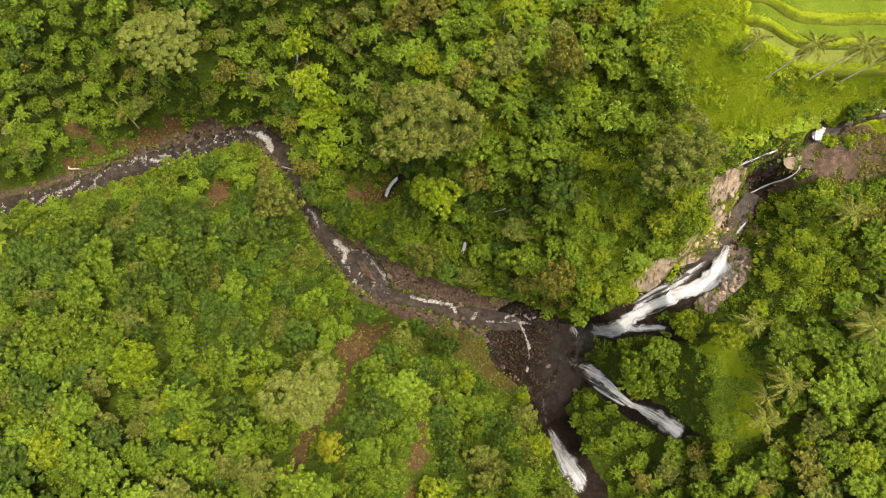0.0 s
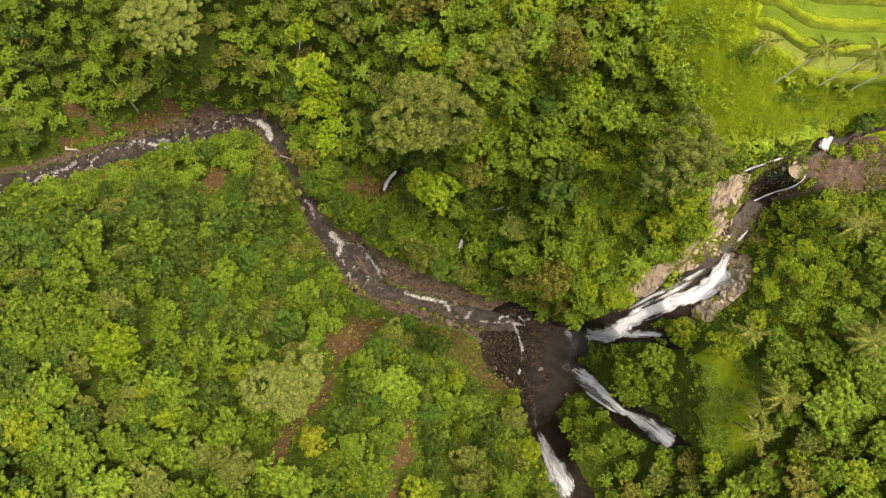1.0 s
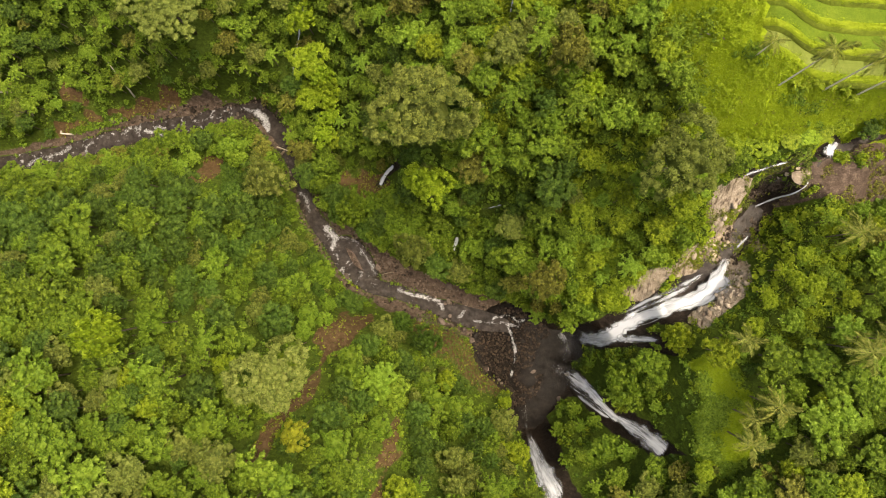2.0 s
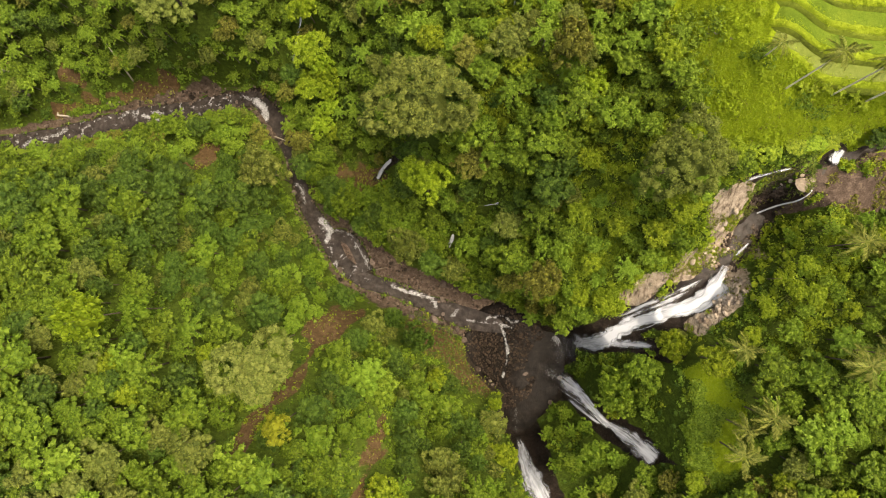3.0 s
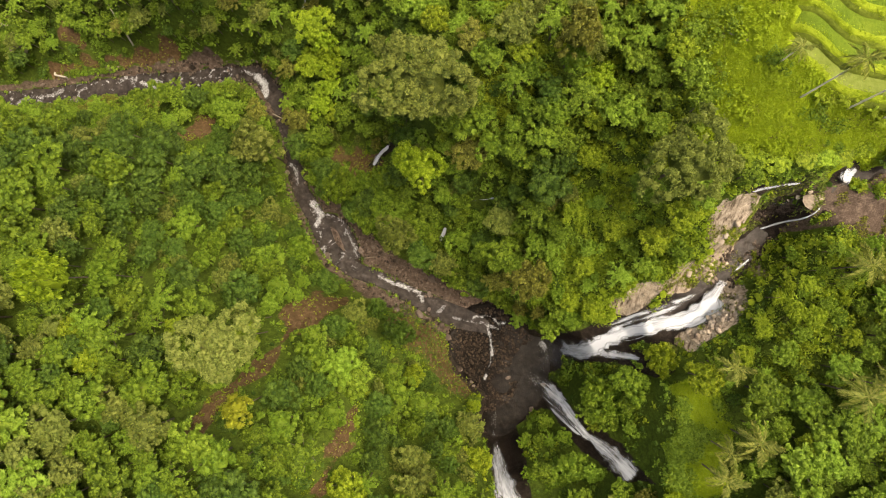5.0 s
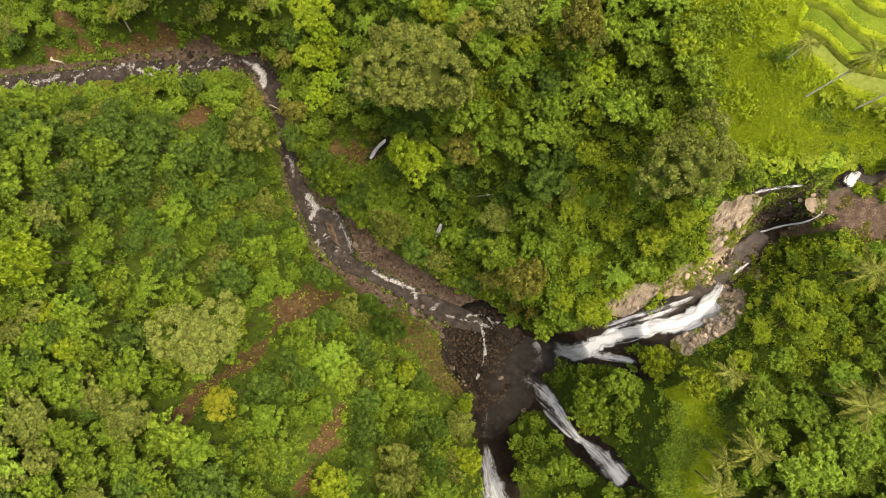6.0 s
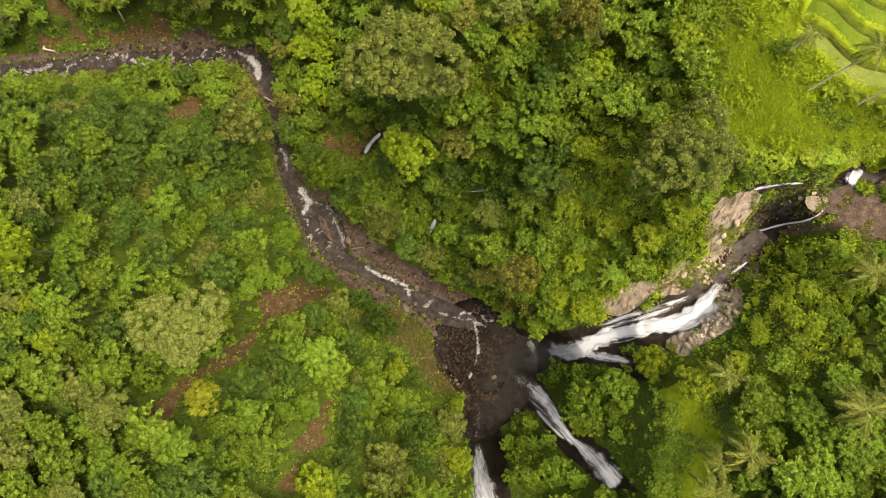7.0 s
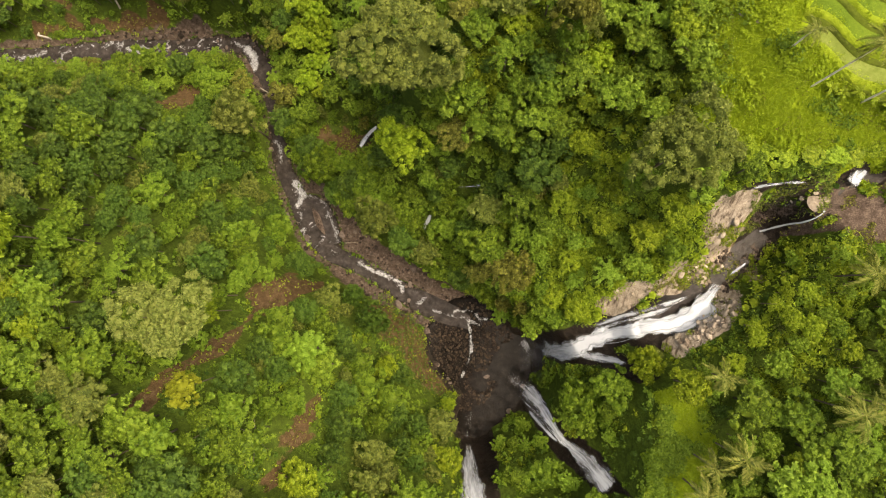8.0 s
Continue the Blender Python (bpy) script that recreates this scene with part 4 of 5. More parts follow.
pattern("pale_a", L_PALE, "pale grey-green tree with a loose crown", seed=10, clumps=64, clump_r=0.17, size=0.42, leaves=20, **FINE)
pattern("grass_a", L_GRASS, "bright yellow-green tree with an open crown", seed=7, clumps=66, size=0.46, leaves=19, lobes=0.7, **YOUNG)
pattern("lime_a", L_LIME, "lime-green tree with bright young leaves", seed=8, clumps=60, size=0.5, lobes=1.5, **YOUNG)
pattern("gold_a", L_GOLD, "golden-yellow tree beside a scar of bare earth", seed=11, clumps=46, size=0.5, clump_r=0.2, **YOUNG)
pattern("round_lime", L_LIME, "round lime-green tree with small dense leaves", seed=27, clumps=90, size=0.42, leaves=17, clump_r=0.15, lobes=0.4, boughs=20, **YOUNG)
pattern("plume_a", L_FRESH, "light green tree with feathery drooping branches", seed=17, arms=9, clumps=72, clump_r=0.17, size=0.5, leaves=16, depth=0.5, **PLUME)
pattern("plume_b", L_MID, "mid-green tree with long leafy branches", seed=18, arms=11, clumps=77, clump_r=0.16, size=0.5, leaves=16, depth=0.6, **PLUME)
# large trees have finer leaves for their size
pattern("big_pale", L_PALE, "tall pale grey-green tree with a broad, loose crown", name="emergent_tree", group="emergent trees", seed=12, lobes=1.7, lean=(4.5, 3.2), R=7.0, H=32.0, depth=0.5, clumps=210, leaves=26, size=0.48, clump_r=0.115, boughs=16)
pattern("big_olive", L_OLIVE, "tall olive-green tree with a broad fine-leaved crown", name="emergent_tree", group="emergent trees", bark=PALE_BARK, seed=13, lobes=1.7, R=8.0, H=24.0, depth=0.8, clumps=270, leaves=30, size=0.45, clump_r=0.105, boughs=26)
pattern("big_dark", L_OLIVE, "tall grey-olive tree with a dense domed crown", name="emergent_tree", group="emergent trees", seed=14, lobes=1.4, R=7.5, H=26.0, depth=0.7, clumps=190, leaves=38, size=0.4, clump_r=0.11, boughs=24)
pattern("big_lime", L_LIME, "tall lime-green tree with bright young leaves", name="emergent_tree", group="emergent trees", seed=15, lobes=1.7, R=6.0, H=22.0, depth=0.7, clumps=110, leaves=22, size=0.52, clump_r=0.14, boughs=14)
pattern("column", L_OLIVE, "tall narrow olive-green tree on the hill", name="columnar_tree", group="columnar trees", seed=16, R=2.4, H=17.0, depth=2.3, clumps=80, leaves=14, size=0.5, clump_r=0.26, boughs=16)

# trees that stand out: pattern, x, y, crown radius, height of the top, label
SPECIAL_TREES = [
    ("big_pale", -52, -12, 6.8, 69, ""), ("round_lime", -83, -4, 4.4, 67, "round bright yellow-green tree standing above the canopy"),
    ("big_lime", -25, 33.5, 5.6, 40, ""), ("big_lime", -62, 70, 5.4, 20, ""), ("lime_a", -59.5, 67, 4.2, 18, ""), ("grass_a", -64, 63, 3.8, 10, ""), ("lime_a", -57.2, 61, 3.6, 13, ""), ("lime_a", -58.5, 64.5, 3.8, 15, ""), ("big_lime", -61.5, 61.5, 4.8, 12, ""), ("lime_a", -57, 57.5, 3.4, 10, ""), ("lime_a", -59.5, 52.5, 4.0, 8, ""), ("grass_a", -55.5, 50.5, 3.2, 6, ""), ("lime_a", -63, 79, 4.2, 26, ""),
    ("big_olive", -25, 45.8, 9.9, 61, ""), ("big_dark", 22, 35, 7.4, 76, ""), ("big_dark", -99, 78.5, 10.5, 31, ""),
    ("pale_a", -72, 36.5, 6.6, 17, ""), ("mid_b", -48, 28.5, 4.6, 15, ""), ("brown_a", 4.6, 13, 4.8, 42, ""), ("gold_a", -44, -20.3, 2.9, 63, ""), ("mid_b", 20.0, 33.0, 3.4, 61, ""), ("grass_a", 17.6, 31.0, 2.8, 54, ""),
    ("olive_a", -29, 18.5, 5.2, 29, ""), ("deep_b", -22.5, -4.5, 4.0, 26, ""), ("deep_a", -31, -2, 3.2, 9, ""), ("lime_a", 9, 53, 3.4, 55, ""),
    ("brown_a", 2, 55, 4.2, 70, ""), ("mid_a", 3.5, 53, 3.2, 62, ""), ("olive_a", 5, 56, 3.2, 63, ""), ("olive_a", -9, 58, 4.6, 60, ""), ("mid_c", 25, -9.5, 4.6, 33, ""), ("mid_b", 30, -4.5, 4.2, 37, ""),
    ("grass_a", 39, 0.5, 3.6, 51, ""), ("grass_a", 33.5, 2.0, 3.6, 44, ""), ("deep_b", -94, 31, 5.4, 16, ""), ("mid_a", -95, 20, 5.0, 37, ""),
    ("grass_a", -51, -10, 3.0, 49, ""), ("mid_a", -52.5, -7, 2.8, 42, ""), ("mid_b", -78.5, -3, 3.4, 56, ""),
    ("lime_a", 31, 38.5, 2.4, 58, ""), ("grass_a", 34, 40, 2.2, 62, ""), ("lime_a", 37.5, 40, 2.0, 60, ""), ("lime_a", 41, 40.8, 2.2, 60, ""), ("grass_a", 44.8, 41.8, 2.0, 58.5, ""), ("lime_a", 48.5, 43, 2.2, 59, ""), ("grass_a", 52, 44.2, 2.2, 58, ""), ("lime_a", 55.5, 46, 2.0, 58, ""), ("deep_b", 62.5, 46.5, 2.2, 56, ""), ("mid_a", 66, 48, 2.2, 57, ""), ("lime_a", 70, 50, 2.4, 60, ""),
    ("column", -75, -32, 2.6, 70, ""), ("column", -80, -36, 2.6, 71, ""), ("column", -71, -37, 2.4, 70, ""), ("column", -84, -31, 2.5, 70, ""), ("column", -77, -41, 2.6, 71, ""), ("column", -67, -34, 2.4, 69, ""),
]


def place(key, x, y, radius, top, turn=0.0, label=""):
    """Stands a copy of a pattern at x, y with that crown radius and the height of its top."""
    ob, R, H = PATTERNS[key]
    s = radius / R
    h = max(top - at_ground(x, y), 2.5 * s)
    c = stand(ob, x, y, s, turn, h / (H * s), first=key not in USED)
    USED.add(key)
    return tagged(c, label)


for key, x, y, radius, top, label in SPECIAL_TREES:
    place(key, x, y, radius, top, 0.0 if key == "big_pale" else random.random() * 6.28, label)


# ---- the wood ----
def near(x, y):
    """The stretch of the valley that is planted tree by tree."""
    return (((x > -148) & (x < 84) & (y > -54) & (y < 94)) | ((x > -180) & (x <= -148) & (y > 36) & (y < 92))) & ~((x > -20) & (y > 82))


MIX_SOUTH = ["mid_a", "mid_b", "mid_c", "deep_b", "mid_d", "deep_a", "mid_c", "olive_a", "mid_b", "fresh_a", "mid_d", "plume_b", "mid_a", "deep_b", "mid_b", "brown_a"]
MIX_LOW = ["mid_a", "mid_d", "mid_b", "olive_a", "mid_c", "fresh_a", "deep_a", "mid_d", "plume_b", "mid_b", "deep_b", "olive_a", "grass_a", "deep_a", "mid_a"]
MIX_NORTH = ["mid_a", "fresh_a", "mid_b", "olive_a", "mid_d", "fresh_b", "deep_a", "brown_a", "mid_b", "fresh_a", "plume_a", "mid_c", "plume_b", "plume_a"]
MIX_WEST = ["deep_a", "mid_a", "mid_c", "deep_a", "olive_a", "deep_b", "mid_c", "olive_a", "mid_b", "deep_a", "mid_d", "mid_a", "deep_b", "plume_b"]
# mostly deep-green trees, standing in for shade at the foot of the south hill
MIX_FOOT_SHADE = ["deep_a", "deep_b", "mid_d", "deep_a", "olive_a", "deep_b", "mid_c", "deep_a", "mid_a", "deep_b"]
MIX_NORTHEAST = ["mid_a", "fresh_a", "plume_a", "olive_a", "fresh_b", "grass_a", "fresh_a", "mid_d", "fresh_b", "brown_a", "plume_a", "fresh_a", "plume_a", "grass_a"]
MIX_GORGE = ["grass_a", "fresh_a", "fresh_b", "plume_a", "mid_c", "grass_a", "fresh_a", "grass_a"]
MIX_EAST = ["mid_a", "fresh_b", "grass_a", "mid_c", "fresh_a", "olive_a", "mid_b", "plume_a", "fresh_b", "brown_a"]
rng = np.random.RandomState(21)
N = 16500
CX, CY, CU = rng.uniform(-180, 84, N), rng.uniform(-54, 94, N), rng.rand(N, 4)
CZ = terrain(CX, CY)
WET, ROCK, EARTH, GRASS, SLAB = masks(CX, CY)
BARE = np.maximum.reduce([WET, ROCK, EARTH, terraces(CX, CY), SLAB])
OPEN = FALLS + TRICKLES + HOLLOW + ROCKS + SCARS + SLABS + CLEAR + DIM
SX, SY = CX + 0.10 * (CX + 10), CY + 0.10 * (CY - 8)
FALL_GAP = np.minimum(patches(CX, CY, OPEN), patches(SX, SY, OPEN))
WATER_GAP = np.minimum(bed(CX, CY, RIVER)[0], bed(CX, CY, POOL)[0])
WATER_GAP = np.where(CX < -75, np.minimum(WATER_GAP, bed(CX - 1.0, CY + 1.4, RIVER)[0]) - 0.2, WATER_GAP)
NEAR = near(CX, CY)
taken = np.array([(x, y, r * 0.8) for _, x, y, r, _, _ in SPECIAL_TREES])
SHRUBS = []
for k in range(N):
    x, y, u = CX[k], CY[k], CU[k]
    if not NEAR[k] or BARE[k] > 0.25 or GRASS[k] > 0.5:
        continue
    south = y < 40 + 0.16 * (x + 80) and x < 8
    east = x > 30 and y < 44
    r = (3.7 if south else (3.1 if east else 3.0)) * (0.62 + 0.62 * u[0] ** 1.3) * (1.0 if k < 9000 else 0.62 if k < 12000 else 0.42)
    if FALL_GAP[k] < 0.6 * r or WATER_GAP[k] < 0.45 * r:
        continue
    if ((x - taken[:, 0]) ** 2 + (y - taken[:, 1]) ** 2 < (((0.54 if south else 0.64) - 0.1 * (k >= 12000)) * (r + taken[:, 2])) ** 2).any():
        continue
    taken = np.vstack([taken, (x, y, r)])
    low_bank = 43 < x < 66 and 2 < y < 34
    r = r * 0.72 if low_bank else r
    gorge = 9 < x < 40 and 8 < y < 44 and not east
    if gorge and u[2] > 0.8:
        continue
    r = r * 0.85 if gorge else r
    mix = (MIX_FOOT_SHADE if x < -45 and y > 19 else MIX_LOW if y < 4 else MIX_WEST if x < -62 else MIX_SOUTH) if south else MIX_GORGE if gorge or low_bank else MIX_NORTH if x < -85 else MIX_NORTHEAST if x > -30 and y > 8 and not east else (MIX_EAST if east else MIX_NORTH)
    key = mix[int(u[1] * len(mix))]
    h = (2.0 * r + 1.8 + 2.0 * u[2]) if south else (1.8 * r + 1.7 + 1.7 * u[2])
    if k >= 12000:
        SHRUBS.append((x, y, CZ[k], r * 1.15, u[1]))
        continue
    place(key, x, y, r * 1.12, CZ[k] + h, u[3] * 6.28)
for key, (ob, R, H) in PATTERNS.items():
    if key not in USED:
        for o in (*ob.children_recursive, ob):
            bpy.data.objects.remove(o)


# ---- undergrowth ----
def shrubbery(label, mat, lo, hi, seed):
    """The shrubs that fill the gaps between the trees: domes of small tufts of leaves."""
    r = np.random.RandomState(seed)
    cents, rads = [], []
    for x, y, z, R, u in SHRUBS:
        if not lo <= u < hi:
            continue
        n = 20
        zc = 1 - 1.05 * (np.arange(n) + 0.5) / n
        th = np.arange(n) * 2.39996 + r.rand() * 6.28
        q = R * (0.72 + 0.3 * r.rand(n)) * (1 + 0.22 * np.sin(2 * th + r.rand() * 6.28))
        rr = np.sqrt(1 - np.minimum(1, zc) ** 2)
        cents.append(np.stack([x + q * rr * np.cos(th), y + q * rr * np.sin(th), z + 0.7 * R + 0.9 * q * zc], -1))
        rads.append(R * 0.29 * (0.7 + 0.6 * r.rand(n)))
    cents, rads = np.concatenate(cents), np.concatenate(rads)
    pieces = [leaf_cloud(r, cents, rads, (11 * (rads / rads.mean()) ** 2).astype(int) + 2, 0.44)] + [core(c, 0.8 * q, r) for c, q in zip(cents, rads)]
    return tagged(new("shrubbery", mesh_from("shrubbery", *join(pieces), mat)), label, "shrubs", kind="stuff")


shrubbery("mid-green leafy shrubs filling the gaps between trees", L_MID, 0.0, 0.36, 31)
shrubbery("fresh green leafy shrubs on the slopes", L_FRESH, 0.36, 0.66, 32)
shrubbery("dark green shrubs in the shade of trees", L_DEEP, 0.66, 0.86, 33)
shrubbery("olive-green shrubs with small leaves", L_OLIVE, 0.86, 1.01, 34)


def scatter(name, n, mat, label, size, keep, blades, radius, seed, area=(-178, 84, -62, 100), lift=0.25, solid=False):
    """Low leafy growth over the ground, one object for all of it; solid growth has a closed inside."""
    r = np.random.RandomState(seed)
    x, y = r.uniform(area[0], area[1], n), r.uniform(area[2], area[3], n)
    ok = keep(x, y, r.rand(n))
    x, y = x[ok], y[ok]
    if solid:
        free = np.ones(len(x), bool)
        for tx, ty, tr in taken:
            free &= (x - tx) ** 2 + (y - ty) ** 2 > (0.62 * tr) ** 2
        x, y = x[free], y[free]
    rad = radius * (0.6 + 0.9 * r.rand(len(x)))
    c = np.stack([x, y, terrain(x, y) + lift * rad], -1)
    v, f = leaf_cloud(r, c, rad, [blades] * len(c), size, 1.0)
    if solid:
        v, f = join([(v, f)] + [core(p - (0, 0, 0.2 * q), 0.42 * q, r) for p, q in zip(c, rad)])
    return tagged(new(name, mesh_from(name, v, f, mat)), label, "undergrowth", kind="stuff")


def keep_green(x, y, u):
    wet, rock, earth, grass, slab = masks(x, y)
    return (np.maximum.reduce([wet, rock, earth, terraces(x, y), slab]) < 0.3 + 0.3 * u) & (grass < 0.5) & (patches(x, y, DIM) > 0)


def keep_half(x, y, u):
    return keep_green(x, y, u) & (value_noise(x, y, 7) > 0)


def keep_grass(x, y, u):
    wet, rock, earth, grass, slab = masks(x, y)
    return (np.maximum.reduce([wet, rock, earth, slab]) < 0.4) & (grass > 0.35) & ((terraces(x, y) < 0.3) | (x < 37.2))


scatter("undergrowth", 11000, L_MID, "dense mid-green undergrowth of ferns and creepers", 0.5, keep_green, 12, 0.9, 3, lift=0.35, solid=True)
scatter("thicket", 9000, L_DEEP, "rounded dark green bushes between the trees", 0.45, keep_green, 15, 1.0, 4, lift=0.5, solid=True)
scatter("bright_bushes", 20000, L_GRASS, "yellow-green bushes on the slopes", 0.45, lambda x, y, u: keep_half(x, y, u) & (x > -50), 16, 1.0, 5, lift=0.5, solid=True)
scatter("green_bushes", 18000, L_FRESH, "fresh green bushes on the wooded hill", 0.45, keep_half, 16, 1.0, 45, lift=0.6, solid=True)
scatter("bank_creepers", 4000, L_DEEP, "dark creepers on the steep bank over the pool", 0.4, lambda x, y, u: (patches(x, y, DIM) < 0.4) & (masks(x, y)[0] < 0.5), 5, 0.5, 61, (-36, 4, -26, 4), 0.3)
scatter("ledge_moss", 2600, L_OLIVE, "olive moss and ferns on the wet ledges beside the upper fall", 0.35, lambda x, y, u: (patches(x, y, HOLLOW) < 0.3) & (value_noise(x, y, 2.2) > -0.1), 5, 0.4, 63, (40, 56, 31, 43), 0.3)
scatter("bank_bushes", 520, L_GRASS, "bright bushes above the rocky bank of the fall", 0.5, lambda x, y, u: keep_green(x, y, u) & (y > 34 - 0.6 * (x - 30) - 12), 24, 1.4, 46, (42, 64, 4, 31), 0.9, solid=True)
scatter("gorge_bushes", 1500, L_GRASS, "bright yellow-green bushes hanging over the gorge", 0.5, lambda x, y, u: keep_green(x, y, u) & (x * 0.6 + y < 48), 24, 1.5, 36, (8, 42, 7, 42), 0.6, solid=True)
scatter("upper_bushes", 1500, L_GRASS, "bright yellow-green bushes between the upper trees", 0.5, keep_green, 22, 1.6, 47, (-16, 25, 36, 74), 0.9, solid=True)
scatter("gorge_lime", 500, L_LIME, "lime-green fern bushes hanging over the gorge", 0.5, lambda x, y, u: keep_green(x, y, u) & (value_noise(x, y, 5) > 0.0), 24, 1.3, 37, (8, 42, 7, 44), 0.8, solid=True)
scatter("slope_grass", 46000, L_LAWN, "long yellow-green grass on the open slope", 0.22, keep_grass, 4, 0.3, 6, (22, 78, 38, 76), 0.6)
scatter("lime_grass", 30000, L_LAWN, "tufts of lime-green grass on the open slope", 0.24, lambda x, y, u: keep_grass(x, y, u) & (value_noise(x, y, 5) + 0.6 * value_noise(x, y, 1.9) > -0.22), 3, 0.3, 26, (22, 78, 38, 76), 0.7)
scatter("dry_grass", 6000, L_BROWN, "patches of dry olive grass on the open slope", 0.26, lambda x, y, u: keep_grass(x, y, u) & (value_noise(x + 40, y, 6) + 0.7 * value_noise(x, y + 3, 2.2) > 0.22), 4, 0.35, 27, (22, 78, 38, 76), 0.8)
scatter("slope_bushes", 1300, L_LAWN, "low yellow-green bushes on the open slope", 0.45, lambda x, y, u: keep_grass(x, y, u) & (value_noise(x, y, 6) > 0.12), 46, 0.9, 8, (20, 84, 36, 66))
scatter("edge_bushes", 900, L_FRESH, "fresh green bushes along the edge of the wood", 0.42, lambda x, y, u: keep_grass(x, y, u) & (u > smooth(20, 31, x)), 20, 1.2, 62, (18, 36, 36, 64), 0.6, True)
scatter("slope_shrubs", 700, L_MID, "darker green shrubs on the open slope", 0.45, lambda x, y, u: keep_grass(x, y, u) & (value_noise(x, y, 7) > 0.2), 60, 1.1, 18, (20, 84, 36, 60))
scatter("rim_grass", 9000, L_LAWN, "ragged grass along the rims of the rice terraces", 0.3, lambda x, y, u: (terraces(x, y) > 0.5) & (np.mod((y - terrace_edge(x)) / STEP, 1.0) < 0.3), 3, 0.3, 19, (35, 80, 52, 78), 5.0)
scatter("clearing_bushes", 1500, L_FRESH, "low yellow-green bushes in the clearing", 0.45, lambda x, y, u: keep_grass(x, y, u) & (value_noise(x, y, 3.5) > 0.02), 40, 0.8, 39, (33, 48, -29, -2))
scatter("clearing_grass", 26000, L_LAWN, "short bright grass in the clearing among palms", 0.26, keep_grass, 4, 0.4, 9, (33, 48, -29, -2))


def keep_scar(x, y, u):
    return (masks(x, y)[2] > 0.3) & (value_noise(x, y, 3.0) > -0.12)


scatter("dry_brush", 60000, L_BROWN, "dry brown brush and dead twigs on the bare earth", 0.5, keep_scar, 3, 0.4, 11)
scatter("scar_weeds", 26000, L_GRASS, "yellow-green weeds creeping over the bare earth", 0.5, lambda x, y, u: (masks(x, y)[2] > 0.2) & (value_noise(x, y, 2.6) > -0.04), 5, 0.5, 12)
scatter("straw", 16000, L_BROWN, "dry straw and weeds on the brown rock slab", 0.35, lambda x, y, u: (np.maximum(masks(x, y)[4], masks(x, y)[1]) > 0.4) & (value_noise(x, y, 2.4) + 0.5 * value_noise(x, y, 0.8) > 0.1), 4, 0.3, 28, (32, 84, 14, 50), 0.4)
scatter("rock_weeds", 9000, L_GRASS, "grass tufts growing on the pale rock", 0.35, lambda x, y, u: (masks(x, y)[1] > 0.4) & (value_noise(x, y, 2.9) > 0.14), 4, 0.3, 29, (32, 52, 4, 34), 0.5)


def far_wood():
    r = np.random.RandomState(12)
    n = 5200
    x, y = r.uniform(-420, 330, n), r.uniform(-330, 350, n)
    ok = ~near(x, y) & (bed(x, y, RIVER)[0] > 4) & ~((x > 30) & (y > 45) & (y < 140))
    x, y = x[ok], y[ok]
    rad = 3.2 + 2.5 * r.rand(len(x))
    c = np.stack([x, y, terrain(x, y) + 4 + rad], -1)
    v, f = leaf_cloud(r, c, rad, [18] * len(c), 3.0, 0.8)
    return tagged(new("far_wood", mesh_from("far_wood", v, f, L_MID)), "continuous green forest on the hills around", "forest", kind="stuff")


far_wood()


# ---- palms and tree ferns ----
def frond_mesh(name, mat, length, rise, droop, pairs, leaflet, seed):
    """An arching frond that starts at the origin along +x: a midrib and its hanging leaflets."""
    r = np.random.RandomState(seed)
    u = np.linspace(0, 1, 9)
    rib = np.stack([length * (u - 0.12 * u**2), 0 * u, length * (rise * u - droop * u**2)], -1)
    v, f = tube(rib, 0.07 * length / 4 * (1.15 - u), 4)
    pieces = [(v, f)]
    for k in range(pairs):
        s = 0.12 + 0.88 * (k + 0.5) / pairs
        c = np.array([np.interp(s, u, rib[:, j]) for j in range(3)])
        n = leaflet * (0.35 + 0.75 * math.sin(math.pi * min(1, s * 0.85 + 0.1))) * (0.8 + 0.4 * r.rand())
        for side in (-1, 1):
            out = np.array([0.55 + 0.3 * s, side * (1.0 - 0.2 * s), -0.35 - 0.35 * r.rand()])
            out /= np.linalg.norm(out)
            w = np.array([0.11 * length / 4, 0, 0.03])
            tip = c + out * n
            mid = c + out * n * 0.5 + (0, 0, 0.06 * n)
            pieces.append((np.array([c - w * 0.5, mid - w, tip, mid + w]), [(0, 1, 2, 3)]))
    return mesh_from(name, *join(pieces), mat)


FROND_A = frond_mesh("frond", L_PALM, 4.3, 0.42, 0.62, 20, 1.0, 1)
FROND_B = frond_mesh("frond", L_PALM, 4.0, 0.15, 0.75, 20, 0.95, 2)
FERN_A = frond_mesh("frond", L_GRASS, 2.1, 0.38, 0.5, 14, 0.62, 3)


